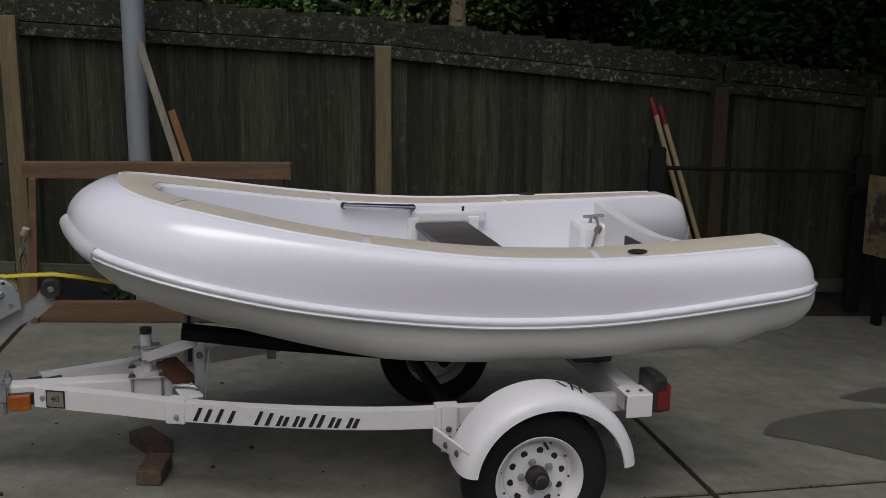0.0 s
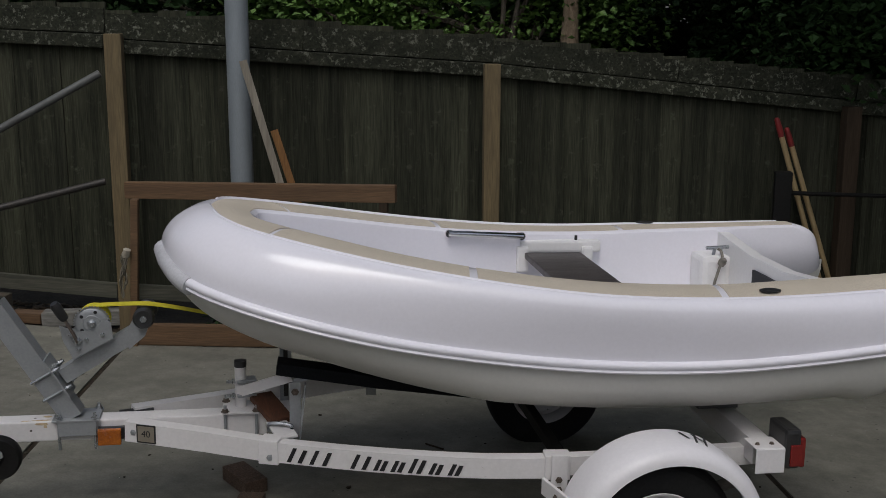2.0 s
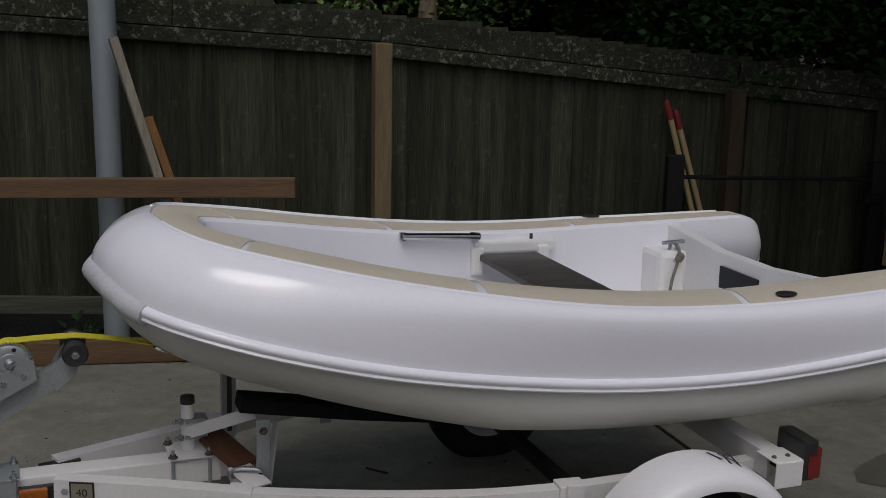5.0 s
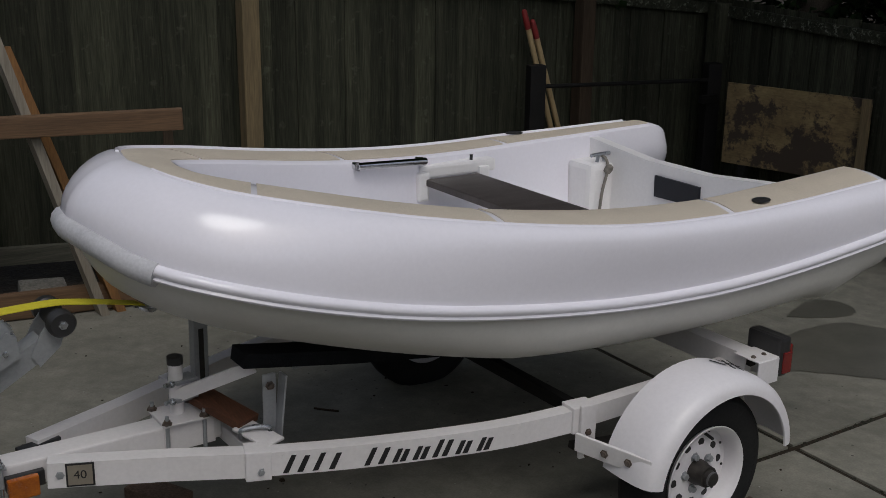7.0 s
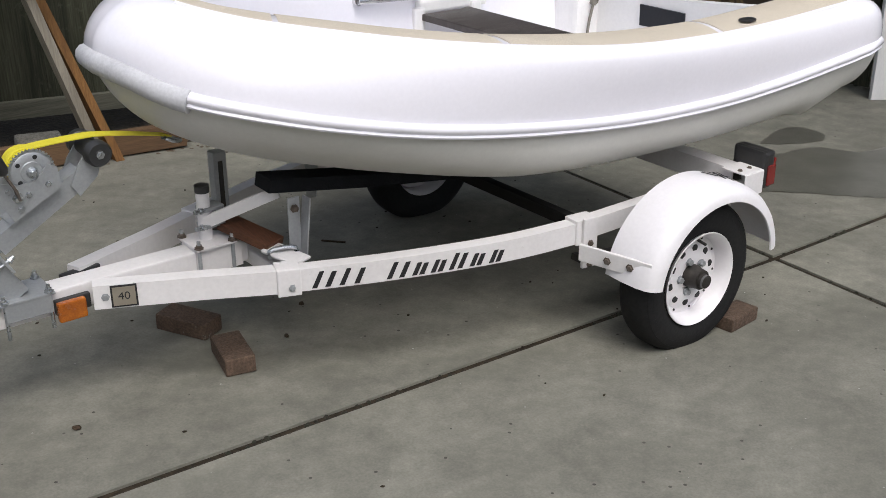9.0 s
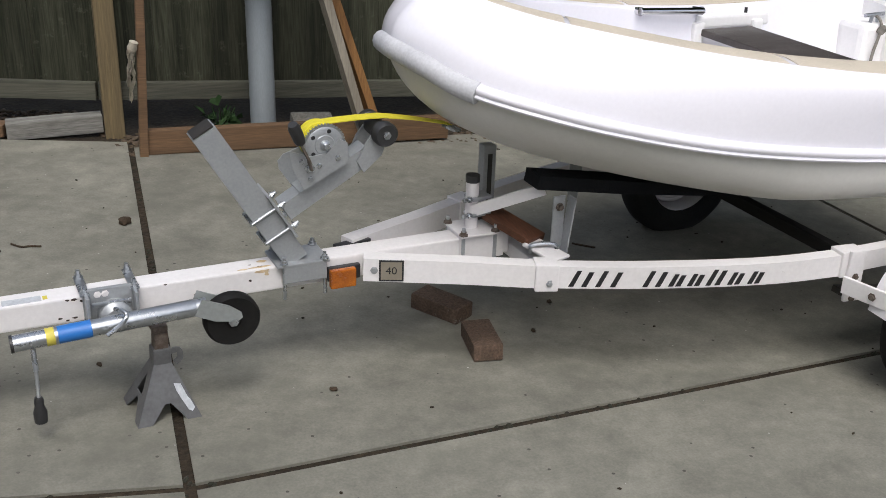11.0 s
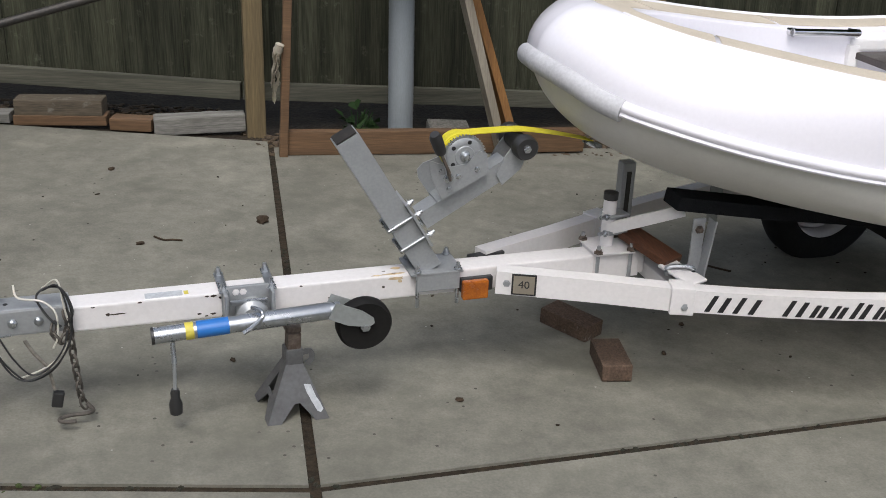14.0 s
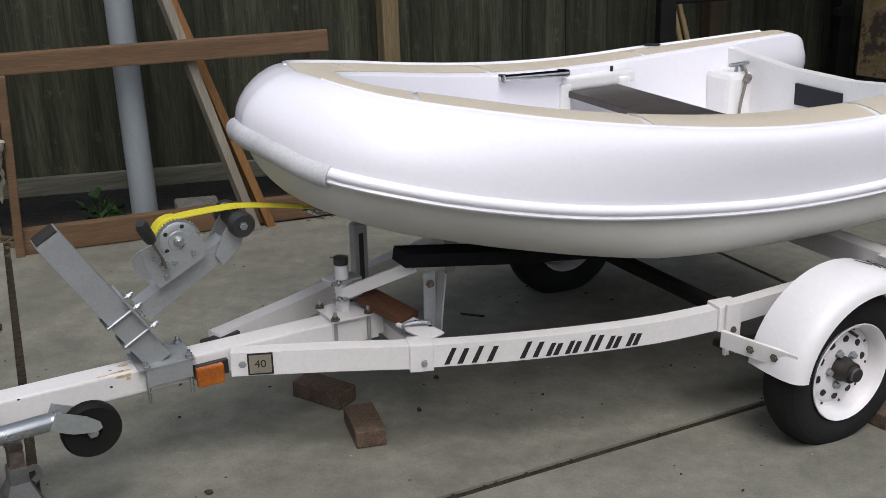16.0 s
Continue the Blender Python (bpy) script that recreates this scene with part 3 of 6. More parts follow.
# hull
hull_rows = []
for i in range(N):
    r, kz = rail_line[i], keel_line[i]
    n = Vector((r.x - inn_line[i].x, r.y, 0)).normalized()
    a = r - n * 0.012 - Vector((0, 0, 0.012))
    if i < t_i:
        kp = Vector((kz.x, 0, kz.z))
        full_k = max(0.0, min(1.0, (kz.x + 0.5) / 0.6))
        row = bezier(a, a - n * 0.012 + Vector((0, 0, (kz.z - a.z) * (0.45 + 0.35 * full_k))), Vector((a.x * 0.4 + kp.x * 0.6, a.y * (0.62 + 0.28 * full_k), kz.z + (a.z - kz.z) * 0.04 * (1 - full_k) + 0.006)), kp, 12)
    else:
        s = (r.x - TRANSOM) / 0.40
        q = liner_rows[i][-1]
        low = 0.505 + 0.17 * s
        row = bezier(a, Vector((a.x, a.y + 0.03, low + 0.01)), Vector((a.x, q.y - 0.02, low - 0.02)), q, 12)
    hull_rows.append(row)
bm, _ = loft(both_sides(capped(hull_rows, REACH, END_MID, END_LO, END_HI)))
bmesh.ops.remove_doubles(bm, verts=bm.verts, dist=0.0005)
part("hull", bm, HULL, boat, "white fibreglass hull bottom, slightly dull", smooth=True)
# transom
bm = bmesh.new()
yt = 0.52
prof = [(-yt, 0.66), (-0.42, 0.59), (-0.30, 0.545), (0.30, 0.545), (0.42, 0.59), (yt, 0.66), (yt, 0.958), (0.42, 0.950), (0.14, 0.920), (-0.14, 0.920), (-0.42, 0.950), (-yt, 0.958)]
m_tr = Matrix.Translation((TRANSOM - 0.02, 0, 0)) @ Matrix(((0, 0, 1, 0), (1, 0, 0, 0), (0, 1, 0, 0), (0, 0, 0, 1)))
part("transom", prism(prof, 0.05, m_tr, bm), LINER, boat, "white moulded transom", bevel=0.012)
m_pad = Matrix.Translation((TRANSOM - 0.030, -0.022, 0.836)) @ Matrix(((0, 0, 1, 0), (1, 0, 0, 0), (0, 1, 0, 0), (0, 0, 0, 1)))
part("motor_pad", prism([(-0.108, -0.042), (0.108, -0.048), (0.112, 0.036), (-0.104, 0.036)], 0.012, m_pad), NAVY, boat, "black motor mounting pad", bevel=0.006)

# rub rail and bow guard
line = [p for p in rail_line]
full = [p.copy() for p in line[::-1]] + [mirrored(p) for p in line[1:]]
end = line[-1]
tail = [Vector((end.x + 0.09, end.y + 0.018, end.z + 0.010)), Vector((end.x + 0.148, end.y + 0.065, end.z + 0.016)), Vector((end.x + 0.166, end.y + 0.13, end.z + 0.018))]
full = tail[::-1] + full + [mirrored(p) for p in tail]
rail_prof = [(0.000, -0.027), (-0.012, -0.026), (-0.016, -0.020), (-0.012, -0.013), (-0.018, -0.006), (-0.020, 0.002), (-0.017, 0.010), (-0.008, 0.016), (0.010, 0.017)]
part("rub_rail", sweep(full, [(a, b + 0.006) for a, b in rail_prof]), GELCOAT, boat, "slim ridged white rub rail", smooth=True)
g_i = next(i for i in range(N) if line[i].y < -0.285)
guard = [p.copy() for p in line[:g_i + 1]][::-1] + [mirrored(p) for p in line[1:g_i + 1]]
part("bow_guard", sweep(guard, [(0.030 * math.cos(a) + 0.002, 0.034 * math.sin(a) - 0.006) for a in (2 * math.pi * i / 12 for i in range(12))]), GUARD, boat, "scuffed grey foam bow guard", smooth=True)


def pad_strip(i0, i1, name_label, wrap=False):
    """A tan pad on the flat top between two stations."""
    rows = []
    idx = [i0 + (i1 - i0) * k / 24 for k in range(25)]
    for f in idx:
        i = min(int(f), N - 2)
        t = f - i
        o = out_line[i].lerp(out_line[i + 1], t)
        p = inn_line[i].lerp(inn_line[i + 1], t)
        up = Vector((0, 0, 1))
        row = []
        for s in (0.015, 0.02, 0.15, 0.35, 0.5, 0.65, 0.8, 0.925, 0.93):
            lift = 0.010 * math.sin(math.pi * s) + (0.0032 if 0.018 < s < 0.928 else -0.002)
            row.append(o.lerp(p, s) + up * lift)
        rows.append(row)
    rows = [[p - Vector((0, 0, 0.008)) for p in rows[0]]] + rows + [[p - Vector((0, 0, 0.008)) for p in rows[-1]]]
    return rows


SEAM0, SEAM1, SEAM2 = 16.2, 28.5, 40.4
gap = 0.20
bow = pad_strip(0, SEAM0 - gap, "")
rows_bow = bow[::-1] + [[mirrored(p) for p in row] for row in bow[1:]]
part("deck_pad", loft(rows_bow)[0], PAD, boat, "tan non-slip deck pad")
for a, b in ((SEAM0 + gap, SEAM1 - gap), (SEAM1 + gap, SEAM2 - gap), (SEAM2 + gap, N - 1)):
    rows = pad_strip(a, b, "")
    part("deck_pad", loft(rows)[0], PAD, boat, "tan non-slip deck pad")
    part("deck_pad", loft([[mirrored(p) for p in row] for row in rows])[0], PAD, boat, "tan non-slip deck pad")
# raised white bead along the outer edge of the pads
bead = [tube_rows[i][9].lerp(tube_rows[i][10], 0.4) for i in range(6, N)]
for side in (0, 1):
    pts = [mirrored(p) for p in bead] if side else bead
    part("pad_bead", sweep(pts, circle(0.0055, 8)), GELCOAT, boat, smooth=True)

# seat, grab handle, cleat and rope, vents
SEAT_Z = 0.885
part("seat", box((0.235, 0.78, 0.026), (0.525, -0.005, SEAT_Z - 0.013)), SEATTOP, boat, "dark brown wooden thwart seat", bevel=0.005)
part("seat_bracket", box((0.34, 0.05, 0.05), (0.56, 0.418, SEAT_Z + 0.022)), LINER, boat, "white moulded seat housing", bevel=0.01)
part("seat_bracket", box((0.05, 0.05, 0.11), (0.40, 0.405, SEAT_Z - 0.03)), LINER, boat, bevel=0.01)
part("seat_bracket", box((0.05, 0.05, 0.11), (0.67, 0.405, SEAT_Z - 0.03)), LINER, boat, bevel=0.01)
part("seat_pin", rod((0.627, 0.41, 0.93), (0.627, 0.41, 0.952), 0.006), BLACK, boat)
grab = part("grab_handle", rod((0.080, 0.318, 0.982), (0.395, 0.372, 0.958), 0.0125), CHROME, boat, "chrome grab handle", smooth=True)
for e, w in (((0.086, 0.320, 0.981), (0.080, 0.37, 0.975)), ((0.390, 0.371, 0.958), (0.384, 0.42, 0.952))):
    part("handle_foot", lathe([(0, 0), (0.016, 0), (0.014, 0.02), (0.014, 0.05), (0, 0.05)], along(e, w), 14), CHROME, grab, smooth=True)
for sgn in (1, -1):
    part("knee", box((0.13, 0.14, 0.225), (1.205, sgn * 0.385, 0.765)), LINER, boat, "white moulded corner block", bevel=0.026)


def cleat(parent, at):
    c = part("cleat", rod((at[0] - 0.05, at[1], at[2] + 0.03), (at[0] + 0.05, at[1], at[2] + 0.034), 0.008), ZINC, parent, "small metal mooring cleat", smooth=True)
    for du in (-0.018, 0.018):
        part("cleat_leg", rod((at[0] + du, at[1], at[2]), (at[0] + du * 0.7, at[1], at[2] + 0.03), 0.007), ZINC, c, smooth=True)


cleat(boat, (1.215, 0.345, 0.877))
rope = [(1.215, 0.345, 0.905), (1.222, 0.325, 0.895), (1.220, 0.305, 0.865), (1.206, 0.300, 0.82), (1.190, 0.298, 0.76), (1.180, 0.296, 0.68)]
part("rope", sweep(spline(rope, 5), circle(0.006, 7)), ROPE, boat, "short grey rope hanging from the cleat", smooth=True)
part("rope_knot", lathe([(0, -0.022), (0.014, -0.016), (0.017, 0), (0.013, 0.016), (0, 0.022)], pose(1.220, 0.302, 0.855, 15, 20, 0), 10), ROPE, boat, smooth=True)
for sgn in (1, -1):
    m = pose(0.985, sgn * 0.600, 0.968, 0, 0, sgn * -6)
    v = part("drain_vent", lathe([(0, 0), (0.030, 0), (0.030, 0.004), (0.024, 0.006), (0, 0.003)], m @ Matrix.Diagonal((1.25, 0.8, 1, 1)), 20), BLACK, boat, "small black oval vent")

# the far stern end reaches a little further aft than the near one
for ob in boat.children:
    if ob.name.split(".")[0] in ("collar", "hull", "rub_rail", "deck_pad", "pad_bead"):
        for v in ob.data.vertices:
            k = max(0.0, min(1.0, (v.co.x - 0.9) / 0.65))
            v.co.x += 0.085 * k * k * (3 - 2 * k) * max(0.0, min(1.0, v.co.y / 0.5))
            v.co.z -= 0.024 * k * max(0.0, min(1.0, v.co.y / 0.5))
            v.co.y -= 0.045 * k * max(0.0, min(1.0, v.co.y / 0.5))
# ---------- trailer ----------
VC = -0.03
trailer = empty("boat_trailer", RIG, "white single-axle boat trailer with black lettering, standing unhitched", "trailer")


def far(p):
    return (p[0], 2 * VC - p[1], *p[2:])


TZ = 0.347
FU = 0.588
WU, WZ, WR = 0.560, 0.194, 0.268
part("tongue", box((1.76, 0.076, 0.076), (-1.50, VC, TZ)), PAINT, trailer, "white square tongue tube with chipped paint", bevel=0.006)
# side rails: a straight front piece, a bowed middle and a straight rear
FRONT = [(-1.125, -0.098), (-0.845, -0.212), (-0.62, -0.314)]
MIDDLE = [(-0.64, -0.308), (-0.40, -0.402), (-0.164, -0.478), (0.06, -0.532), (0.31, -0.560)]
REAR = [(0.285, -0.562), (0.60, -0.560), (1.08, -0.540)]
RZ = 0.342
sec = rect(0.050, 0.074)
for sgn in (0, 1):
    f = far if sgn else (lambda p: p)
    part("side_rail", sweep([f((u, v, RZ + 0.014 * (-0.60 - u) / 0.525)) for u, v in FRONT], sec), PAINT, trailer, "white rail", bevel=0.005)
    part("side_rail", sweep([f((p.x, p.y, p.z)) for p in spline([(u, v, RZ + 0.002) for u, v in MIDDLE], 4)], rect(0.047, 0.072)), PAINT, trailer, "white bowed rail with black lettering", bevel=0.005)
    part("side_rail", sweep([f((u, v, RZ + 0.008)) for u, v in REAR], rect(0.044, 0.066)), PAINT, trailer, "white rear rail", bevel=0.005)
    band = part("rail_band", box((0.07, 0.066, 0.088), f((-0.630, -0.309, RZ + 0.001)), (0, 0, -20 if not sgn else 20)), PAINT, trailer, "white clamp sleeve", bevel=0.004)
    bolt(f((-0.635, -0.343, RZ - 0.015)), (0, -1 if not sgn else 1, 0), band, GALV, 0.008, 0.006)
    part("rail_band", box((0.085, 0.062, 0.086), f((0.300, -0.560, RZ + 0.006)), (0, 0, -6 if not sgn else 6)), PAINT, trailer, bevel=0.004)
    hang = part("spring_hanger", box((0.055, 0.012, 0.175), f((0.300, -0.598, RZ - 0.03)), (0, 0, -6 if not sgn else 6)), PAINT, trailer, "white hanger plate", bevel=0.003)
    for dz in (-0.01, -0.045, -0.085):
        bolt(f((0.298, -0.604, RZ + dz - 0.02)), (0, -1 if not sgn else 1, 0), hang, RUST, 0.008, 0.008)

# badge and painted marks on the near rail
d_front = Vector((FRONT[1][0] - FRONT[0][0], FRONT[1][1] - FRONT[0][1], 0)).normalized()
yaw_f = math.degrees(math.atan2(d_front.y, d_front.x))
m_plate = pose(-1.058, -0.1515, 0.3555, 90, 0, yaw_f)
plate = part("badge", prism([(-0.036, -0.034), (0.036, -0.034), (0.036, 0.034), (-0.036, 0.034)], 0.004, m_plate), INK, trailer, "dull metal badge with a dark border", bevel=0.001)
part("badge_face", prism([(-0.031, -0.029), (0.031, -0.029), (0.031, 0.029), (-0.031, 0.029)], 0.005, m_plate), PLATE, plate)
txt = bpy.data.curves.new("badge_number", "FONT")
txt.body, txt.size, txt.align_x, txt.align_y, txt.extrude = "40", 0.034, "CENTER", "CENTER", 0.0004
num = new("badge_number", txt)
txt.materials.append(INK)
num.parent = plate
num.matrix_local = m_plate @ pose(0, 0, 0.0054)
bolt((-1.105, -0.133, 0.3555), (-d_front.y * -1, -1, 0), plate, GALV, 0.008, 0.004)


curve = spline([(u, v, RZ) for u, v in MIDDLE], 12)
face = []
for i, p in enumerate(curve):
    d = (curve[min(i + 1, len(curve) - 1)] - curve[max(i - 1, 0)]).normalized()
    n = Vector((d.y, -d.x, 0))
    face.append((p + n * 0.0240, d))


def on_face(s):
    """A place on the outer face of the bowed rail, s metres from its start."""
    run = 0.0
    for (a, d), (b, _) in zip(face[:-1], face[1:]):
        step = (b - a).length
        if run + step >= s:
            return a + (b - a) * ((s - run) / step), d
        run += step
    return face[-1]


def mark(s0, s1, y0, y1, slant=0.35, thin=1.0):
    """One bar of the painted name."""
    a, d = on_face(s0)
    b, _ = on_face(s1)
    n = Vector((d.y, -d.x, 0))
    d2 = (b - a)
    up = Vector((0, 0, 1))
    base = a + up * y0
    h = y1 - y0
    sl = d * slant * h
    bm = bmesh.new()
    q = [base, base + d2, base + d2 * thin + sl + up * h, base + sl + up * h]
    lo = [bm.verts.new(p) for p in q]
    hi = [bm.verts.new(p + n * 0.0016) for p in q]
    bm.faces.new(hi)
    bm.faces.new(lo[::-1])
    for i in range(4):
        bm.faces.new((lo[i], lo[(i + 1) % 4], hi[(i + 1) % 4], hi[i]))
    part("brand_mark", bm, INK, trailer)


S0 = 0.075
Y0, Y1, YL = -0.027, 0.026, 0.014
# the painted brand name as plain slanted bars, tall and low
for s0, w, y1 in ((0.0, 0.060, Y1), (0.080, 0.066, Y1), (0.222, 0.060, Y1), (0.300, 0.044, YL), (0.358, 0.044, YL), (0.416, 0.050, Y1), (0.484, 0.044, YL), (0.548, 0.044, YL)):
    mark(S0 + s0, S0 + s0 + 0.015, Y0, y1, 0.45, 0.9)
    mark(S0 + s0 + w - 0.022, S0 + s0 + w - 0.006, Y0, y1 - 0.004, 0.45, 0.9)

# coupler
coupler = part("coupler", box((0.26, 0.082, 0.080), (-2.45, VC, TZ + 0.010)), GALV, trailer, "zinc-plated ball coupler", bevel=0.008)
part("coupler_nose", lathe([(0, 0.048), (0.030, 0.042), (0.044, 0.022), (0.047, 0), (0.047, -0.03), (0.053, -0.036), (0.053, -0.042), (0, -0.042)], pose(-2.645, VC, TZ + 0.008) @ Matrix.Diagonal((0.78, 0.78, 0.80, 1)), 24), ZINC, coupler, smooth=True)
part("coupler_neck", box((0.13, 0.066, 0.048), (-2.575, VC, TZ + 0.012)), ZINC, coupler, bevel=0.012)
part("coupler_flange", box((0.17, 0.084, 0.009), (-2.555, VC, TZ - 0.026)), ZINC, coupler, bevel=0.004)
latch = part("coupler_latch", box((0.006, 0.04, 0.045), (-2.555, VC, TZ + 0.066)), ZINC, coupler, bevel=0.002)
part("latch_lever", box((0.115, 0.036, 0.005), (-2.550, VC, TZ + 0.088), (0, -3, 0)), ZINC, latch, bevel=0.002)
part("latch_side", box((0.07, 0.004, 0.045), (-2.575, VC - 0.024, TZ + 0.075)), ZINC, latch, bevel=0.001)
for u in (-2.525, -2.465, -2.40):
    part("rivet", lathe([(0.013, 0), (0.012, 0.005), (0.007, 0.009), (0, 0.010)], pose(u, VC - 0.041, TZ + 0.010, 90, 0, 0), 14), ZINC, coupler, smooth=True)
# black discs on the closed top imitate the shade in bolt holes
for u in (-2.48, -2.40):
    part("bolt_hole_disc", lathe([(0, 0.001), (0.006, 0.001), (0.0065, 0)], pose(u, VC - 0.005, TZ + 0.0502), 10), INK, coupler)
part("sticker", box((0.10, 0.030, 0.0012), (-2.075, VC - 0.014, TZ + 0.0385)), LABEL, trailer, "small pale warning sticker")
part("sticker", box((0.012, 0.020, 0.0014), (-2.015, VC - 0.014, TZ + 0.0386)), YSTICK, trailer)

# swivel jack
FORK = material("pale_grey_fork_paint", (0.30, 0.32, 0.315), 0.42, metal=0.25, second=(0.25, 0.265, 0.26), scale=12, grain=0.1)
JV, JZ = VC - 0.150, 0.334
jack = part("swivel_jack", lathe([(0, 0), (0.0228, 0), (0.0228, 0.50), (0, 0.50)], along((-2.115, JV, JZ), (-1.60, JV, JZ + 0.022)), 24), ZINC, trailer, "zinc swivel jack turned up level", smooth=True)
part("jack_cap", lathe([(0, 0), (0.0242, 0), (0.0242, 0.008), (0, 0.008)], along((-2.123, JV, JZ), (-1.60, JV, JZ + 0.022)), 24), BLACK, jack)
part("jack_sticker", lathe([(0.0234, 0), (0.0240, 0), (0.0240, 0.085), (0.0234, 0.085)], along((-2.005, JV, JZ + 0.0047), (-1.60, JV, JZ + 0.022)), 24), BLUE, jack, "blue label on the jack tube", smooth=True)
part("jack_sticker", lathe([(0.0234, 0), (0.0240, 0), (0.0240, 0.022), (0.0234, 0.022)], along((-2.035, JV, JZ + 0.0034), (-1.60, JV, JZ + 0.022)), 24), YSTICK, jack, smooth=True)
part("jack_sleeve", lathe([(0.0246, 0), (0.0246, 0.24), (0.0232, 0.245)], along((-1.89, JV, JZ + 0.0096), (-1.60, JV, JZ + 0.022)), 24), ZINC, jack, smooth=True)
crank = part("jack_crank", rod((-2.070, JV - 0.012, JZ - 0.02), (-2.070, JV - 0.030, JZ - 0.075), 0.007), ZINC, jack, "crank arm hanging down", smooth=True)
part("crank_arm", rod((-2.070, JV - 0.030, JZ - 0.070), (-2.073, JV - 0.034, JZ - 0.172), 0.0050), GALV, crank, smooth=True)
part("crank_grip", lathe([(0, 0), (0.010, 0), (0.013, 0.010), (0.012, 0.026), (0.018, 0.044), (0.017, 0.074), (0, 0.079)], along((-2.073, JV - 0.034, JZ - 0.152), (-2.073, JV - 0.036, JZ - 0.31)), 16), BLACK, crank, "black grip", smooth=True)
fork = part("jack_fork", prism([(-0.030, -0.028), (0.030, -0.030), (0.090, -0.016), (0.100, 0.0), (0.090, 0.014), (0.050, 0.024), (-0.030, 0.024)], 0.005, pose(-1.615, JV - 0.026, JZ + 0.022, 90, 0, 0) @ pose(0, 0, 0, 0, 0, -24)), FORK, jack, "pale grey wheel fork", bevel=0.0015)
part("jack_fork", prism([(-0.030, -0.028), (0.030, -0.030), (0.090, -0.016), (0.100, 0.0), (0.090, 0.014), (0.050, 0.024), (-0.030, 0.024)], 0.005, pose(-1.615, JV + 0.031, JZ + 0.022, 90, 0, 0) @ pose(0, 0, 0, 0, 0, -24)), FORK, jack, "pale grey wheel fork", bevel=0.0015)
wheel_m = pose(-1.548, JV - 0.022, 0.303, -90, 0, 0)
jw = part("jack_wheel", lathe([(0, 0.004), (0.020, 0.004), (0.022, 0.0), (0.050, 0.002), (0.072, -0.001), (0.079, 0.010), (0.079, 0.034), (0.072, 0.045), (0.02, 0.042), (0, 0.042)], wheel_m, 36), BLACKIRON, jack, "black jack wheel", smooth=True)
bolt((-1.548, JV - 0.026, 0.303), (0, -1, 0), jw, ZINC, 0.010, 0.008)
bracket = part("jack_bracket", box((0.135, 0.012, 0.115), (-1.852, VC - 0.050, TZ + 0.004)), GALV, trailer, "galvanised jack mounting bracket", bevel=0.003)
part("bracket_flange", box((0.010, 0.05, 0.11), (-1.916, VC - 0.072, TZ)), GALV, bracket, bevel=0.003)
part("bracket_flange", box((0.010, 0.05, 0.11), (-1.788, VC - 0.072, TZ)), GALV, bracket, bevel=0.003)
part("bracket_disc", lathe([(0, 0), (0.045, 0), (0.045, 0.03), (0.03, 0.045), (0, 0.045)], pose(-1.845, VC - 0.056, TZ - 0.018, 90, 0, 0), 24), GALV, bracket, smooth=True)
part("bracket_bar", box((0.105, 0.012, 0.014), (-1.852, VC - 0.075, TZ + 0.022)), ZINC, bracket, bevel=0.004)
part("locking_pin", sweep(spline([(-1.855, JV + 0.01, JZ + 0.050), (-1.838, JV - 0.020, JZ + 0.054), (-1.834, JV - 0.036, JZ + 0.044), (-1.858, JV - 0.044, JZ + 0.022), (-1.888, JV - 0.046, JZ + 0.004)], 5), circle(0.006, 8)), ZINC, bracket, smooth=True)
for u in (-1.918, -1.786):
    for v in (VC - 0.052, VC + 0.052):
        part("clamp_bolt", rod((u, v, TZ - 0.055), (u, v, TZ + 0.075), 0.006, 10), ZINC, bracket, smooth=True)
        bolt((u, v, TZ + 0.052), (0, 0, 1), bracket, ZINC, 0.009, 0.012)
    part("clamp_strap", box((0.026, 0.13, 0.006), (u, VC, TZ + 0.050)), ZINC, bracket, bevel=0.002)
for u in (-1.885, -1.865):
    bolt((u, VC - 0.057, TZ + 0.045), (0, -1, 0), bracket, PAINT, 0.007, 0.003)

# winch stand: a square post leaning forward, an arm leaning back, winch, roller and strap
stand_base = part("winch_base", box((0.160, 0.125, 0.008), (-1.305, VC, TZ + 0.043)), GALV, trailer, "galvanised clamp plate", bevel=0.002)
part("base_skirt", box((0.130, 0.006, 0.060), (-1.300, VC - 0.058, TZ + 0.016)), GALV, stand_base, bevel=0.002)
for u in (-1.362, -1.240):
    for v in (VC - 0.054, VC + 0.054):
        part("clamp_bolt", rod((u, v, TZ - 0.065), (u, v, TZ + 0.070), 0.0055, 10), ZINC, stand_base, smooth=True)
        bolt((u, v, TZ + 0.048), (0, 0, 1), stand_base, ZINC, 0.009, 0.012)
P_LO, P_HI = Vector((-1.318, VC, TZ + 0.045)), Vector((-1.568, VC, 0.815))
dirp = (P_HI - P_LO).normalized()
nrm = Vector((dirp.z, 0, -dirp.x))
post = part("winch_post", sweep([P_LO, P_HI], rect(0.072, 0.075), up=(0, 1, 0)), GALV, trailer, "galvanised square post leaning over the tongue", bevel=0.005)
# solid dark plate on the end imitates the shade inside the tube
part("post_end_plate", sweep([P_HI + dirp * 0.0015, P_HI + dirp * 0.006], rect(0.064, 0.066), up=(0, 1, 0)), DARKSTEEL, post, "dark plate drawn for the shaded hollow of the tube end")
A_LO, A_HI = Vector((-1.345, VC, 0.548)), Vector((-1.090, VC, 0.702))
dira = (A_HI - A_LO).normalized()
nra = Vector((-dira.z, 0, dira.x))
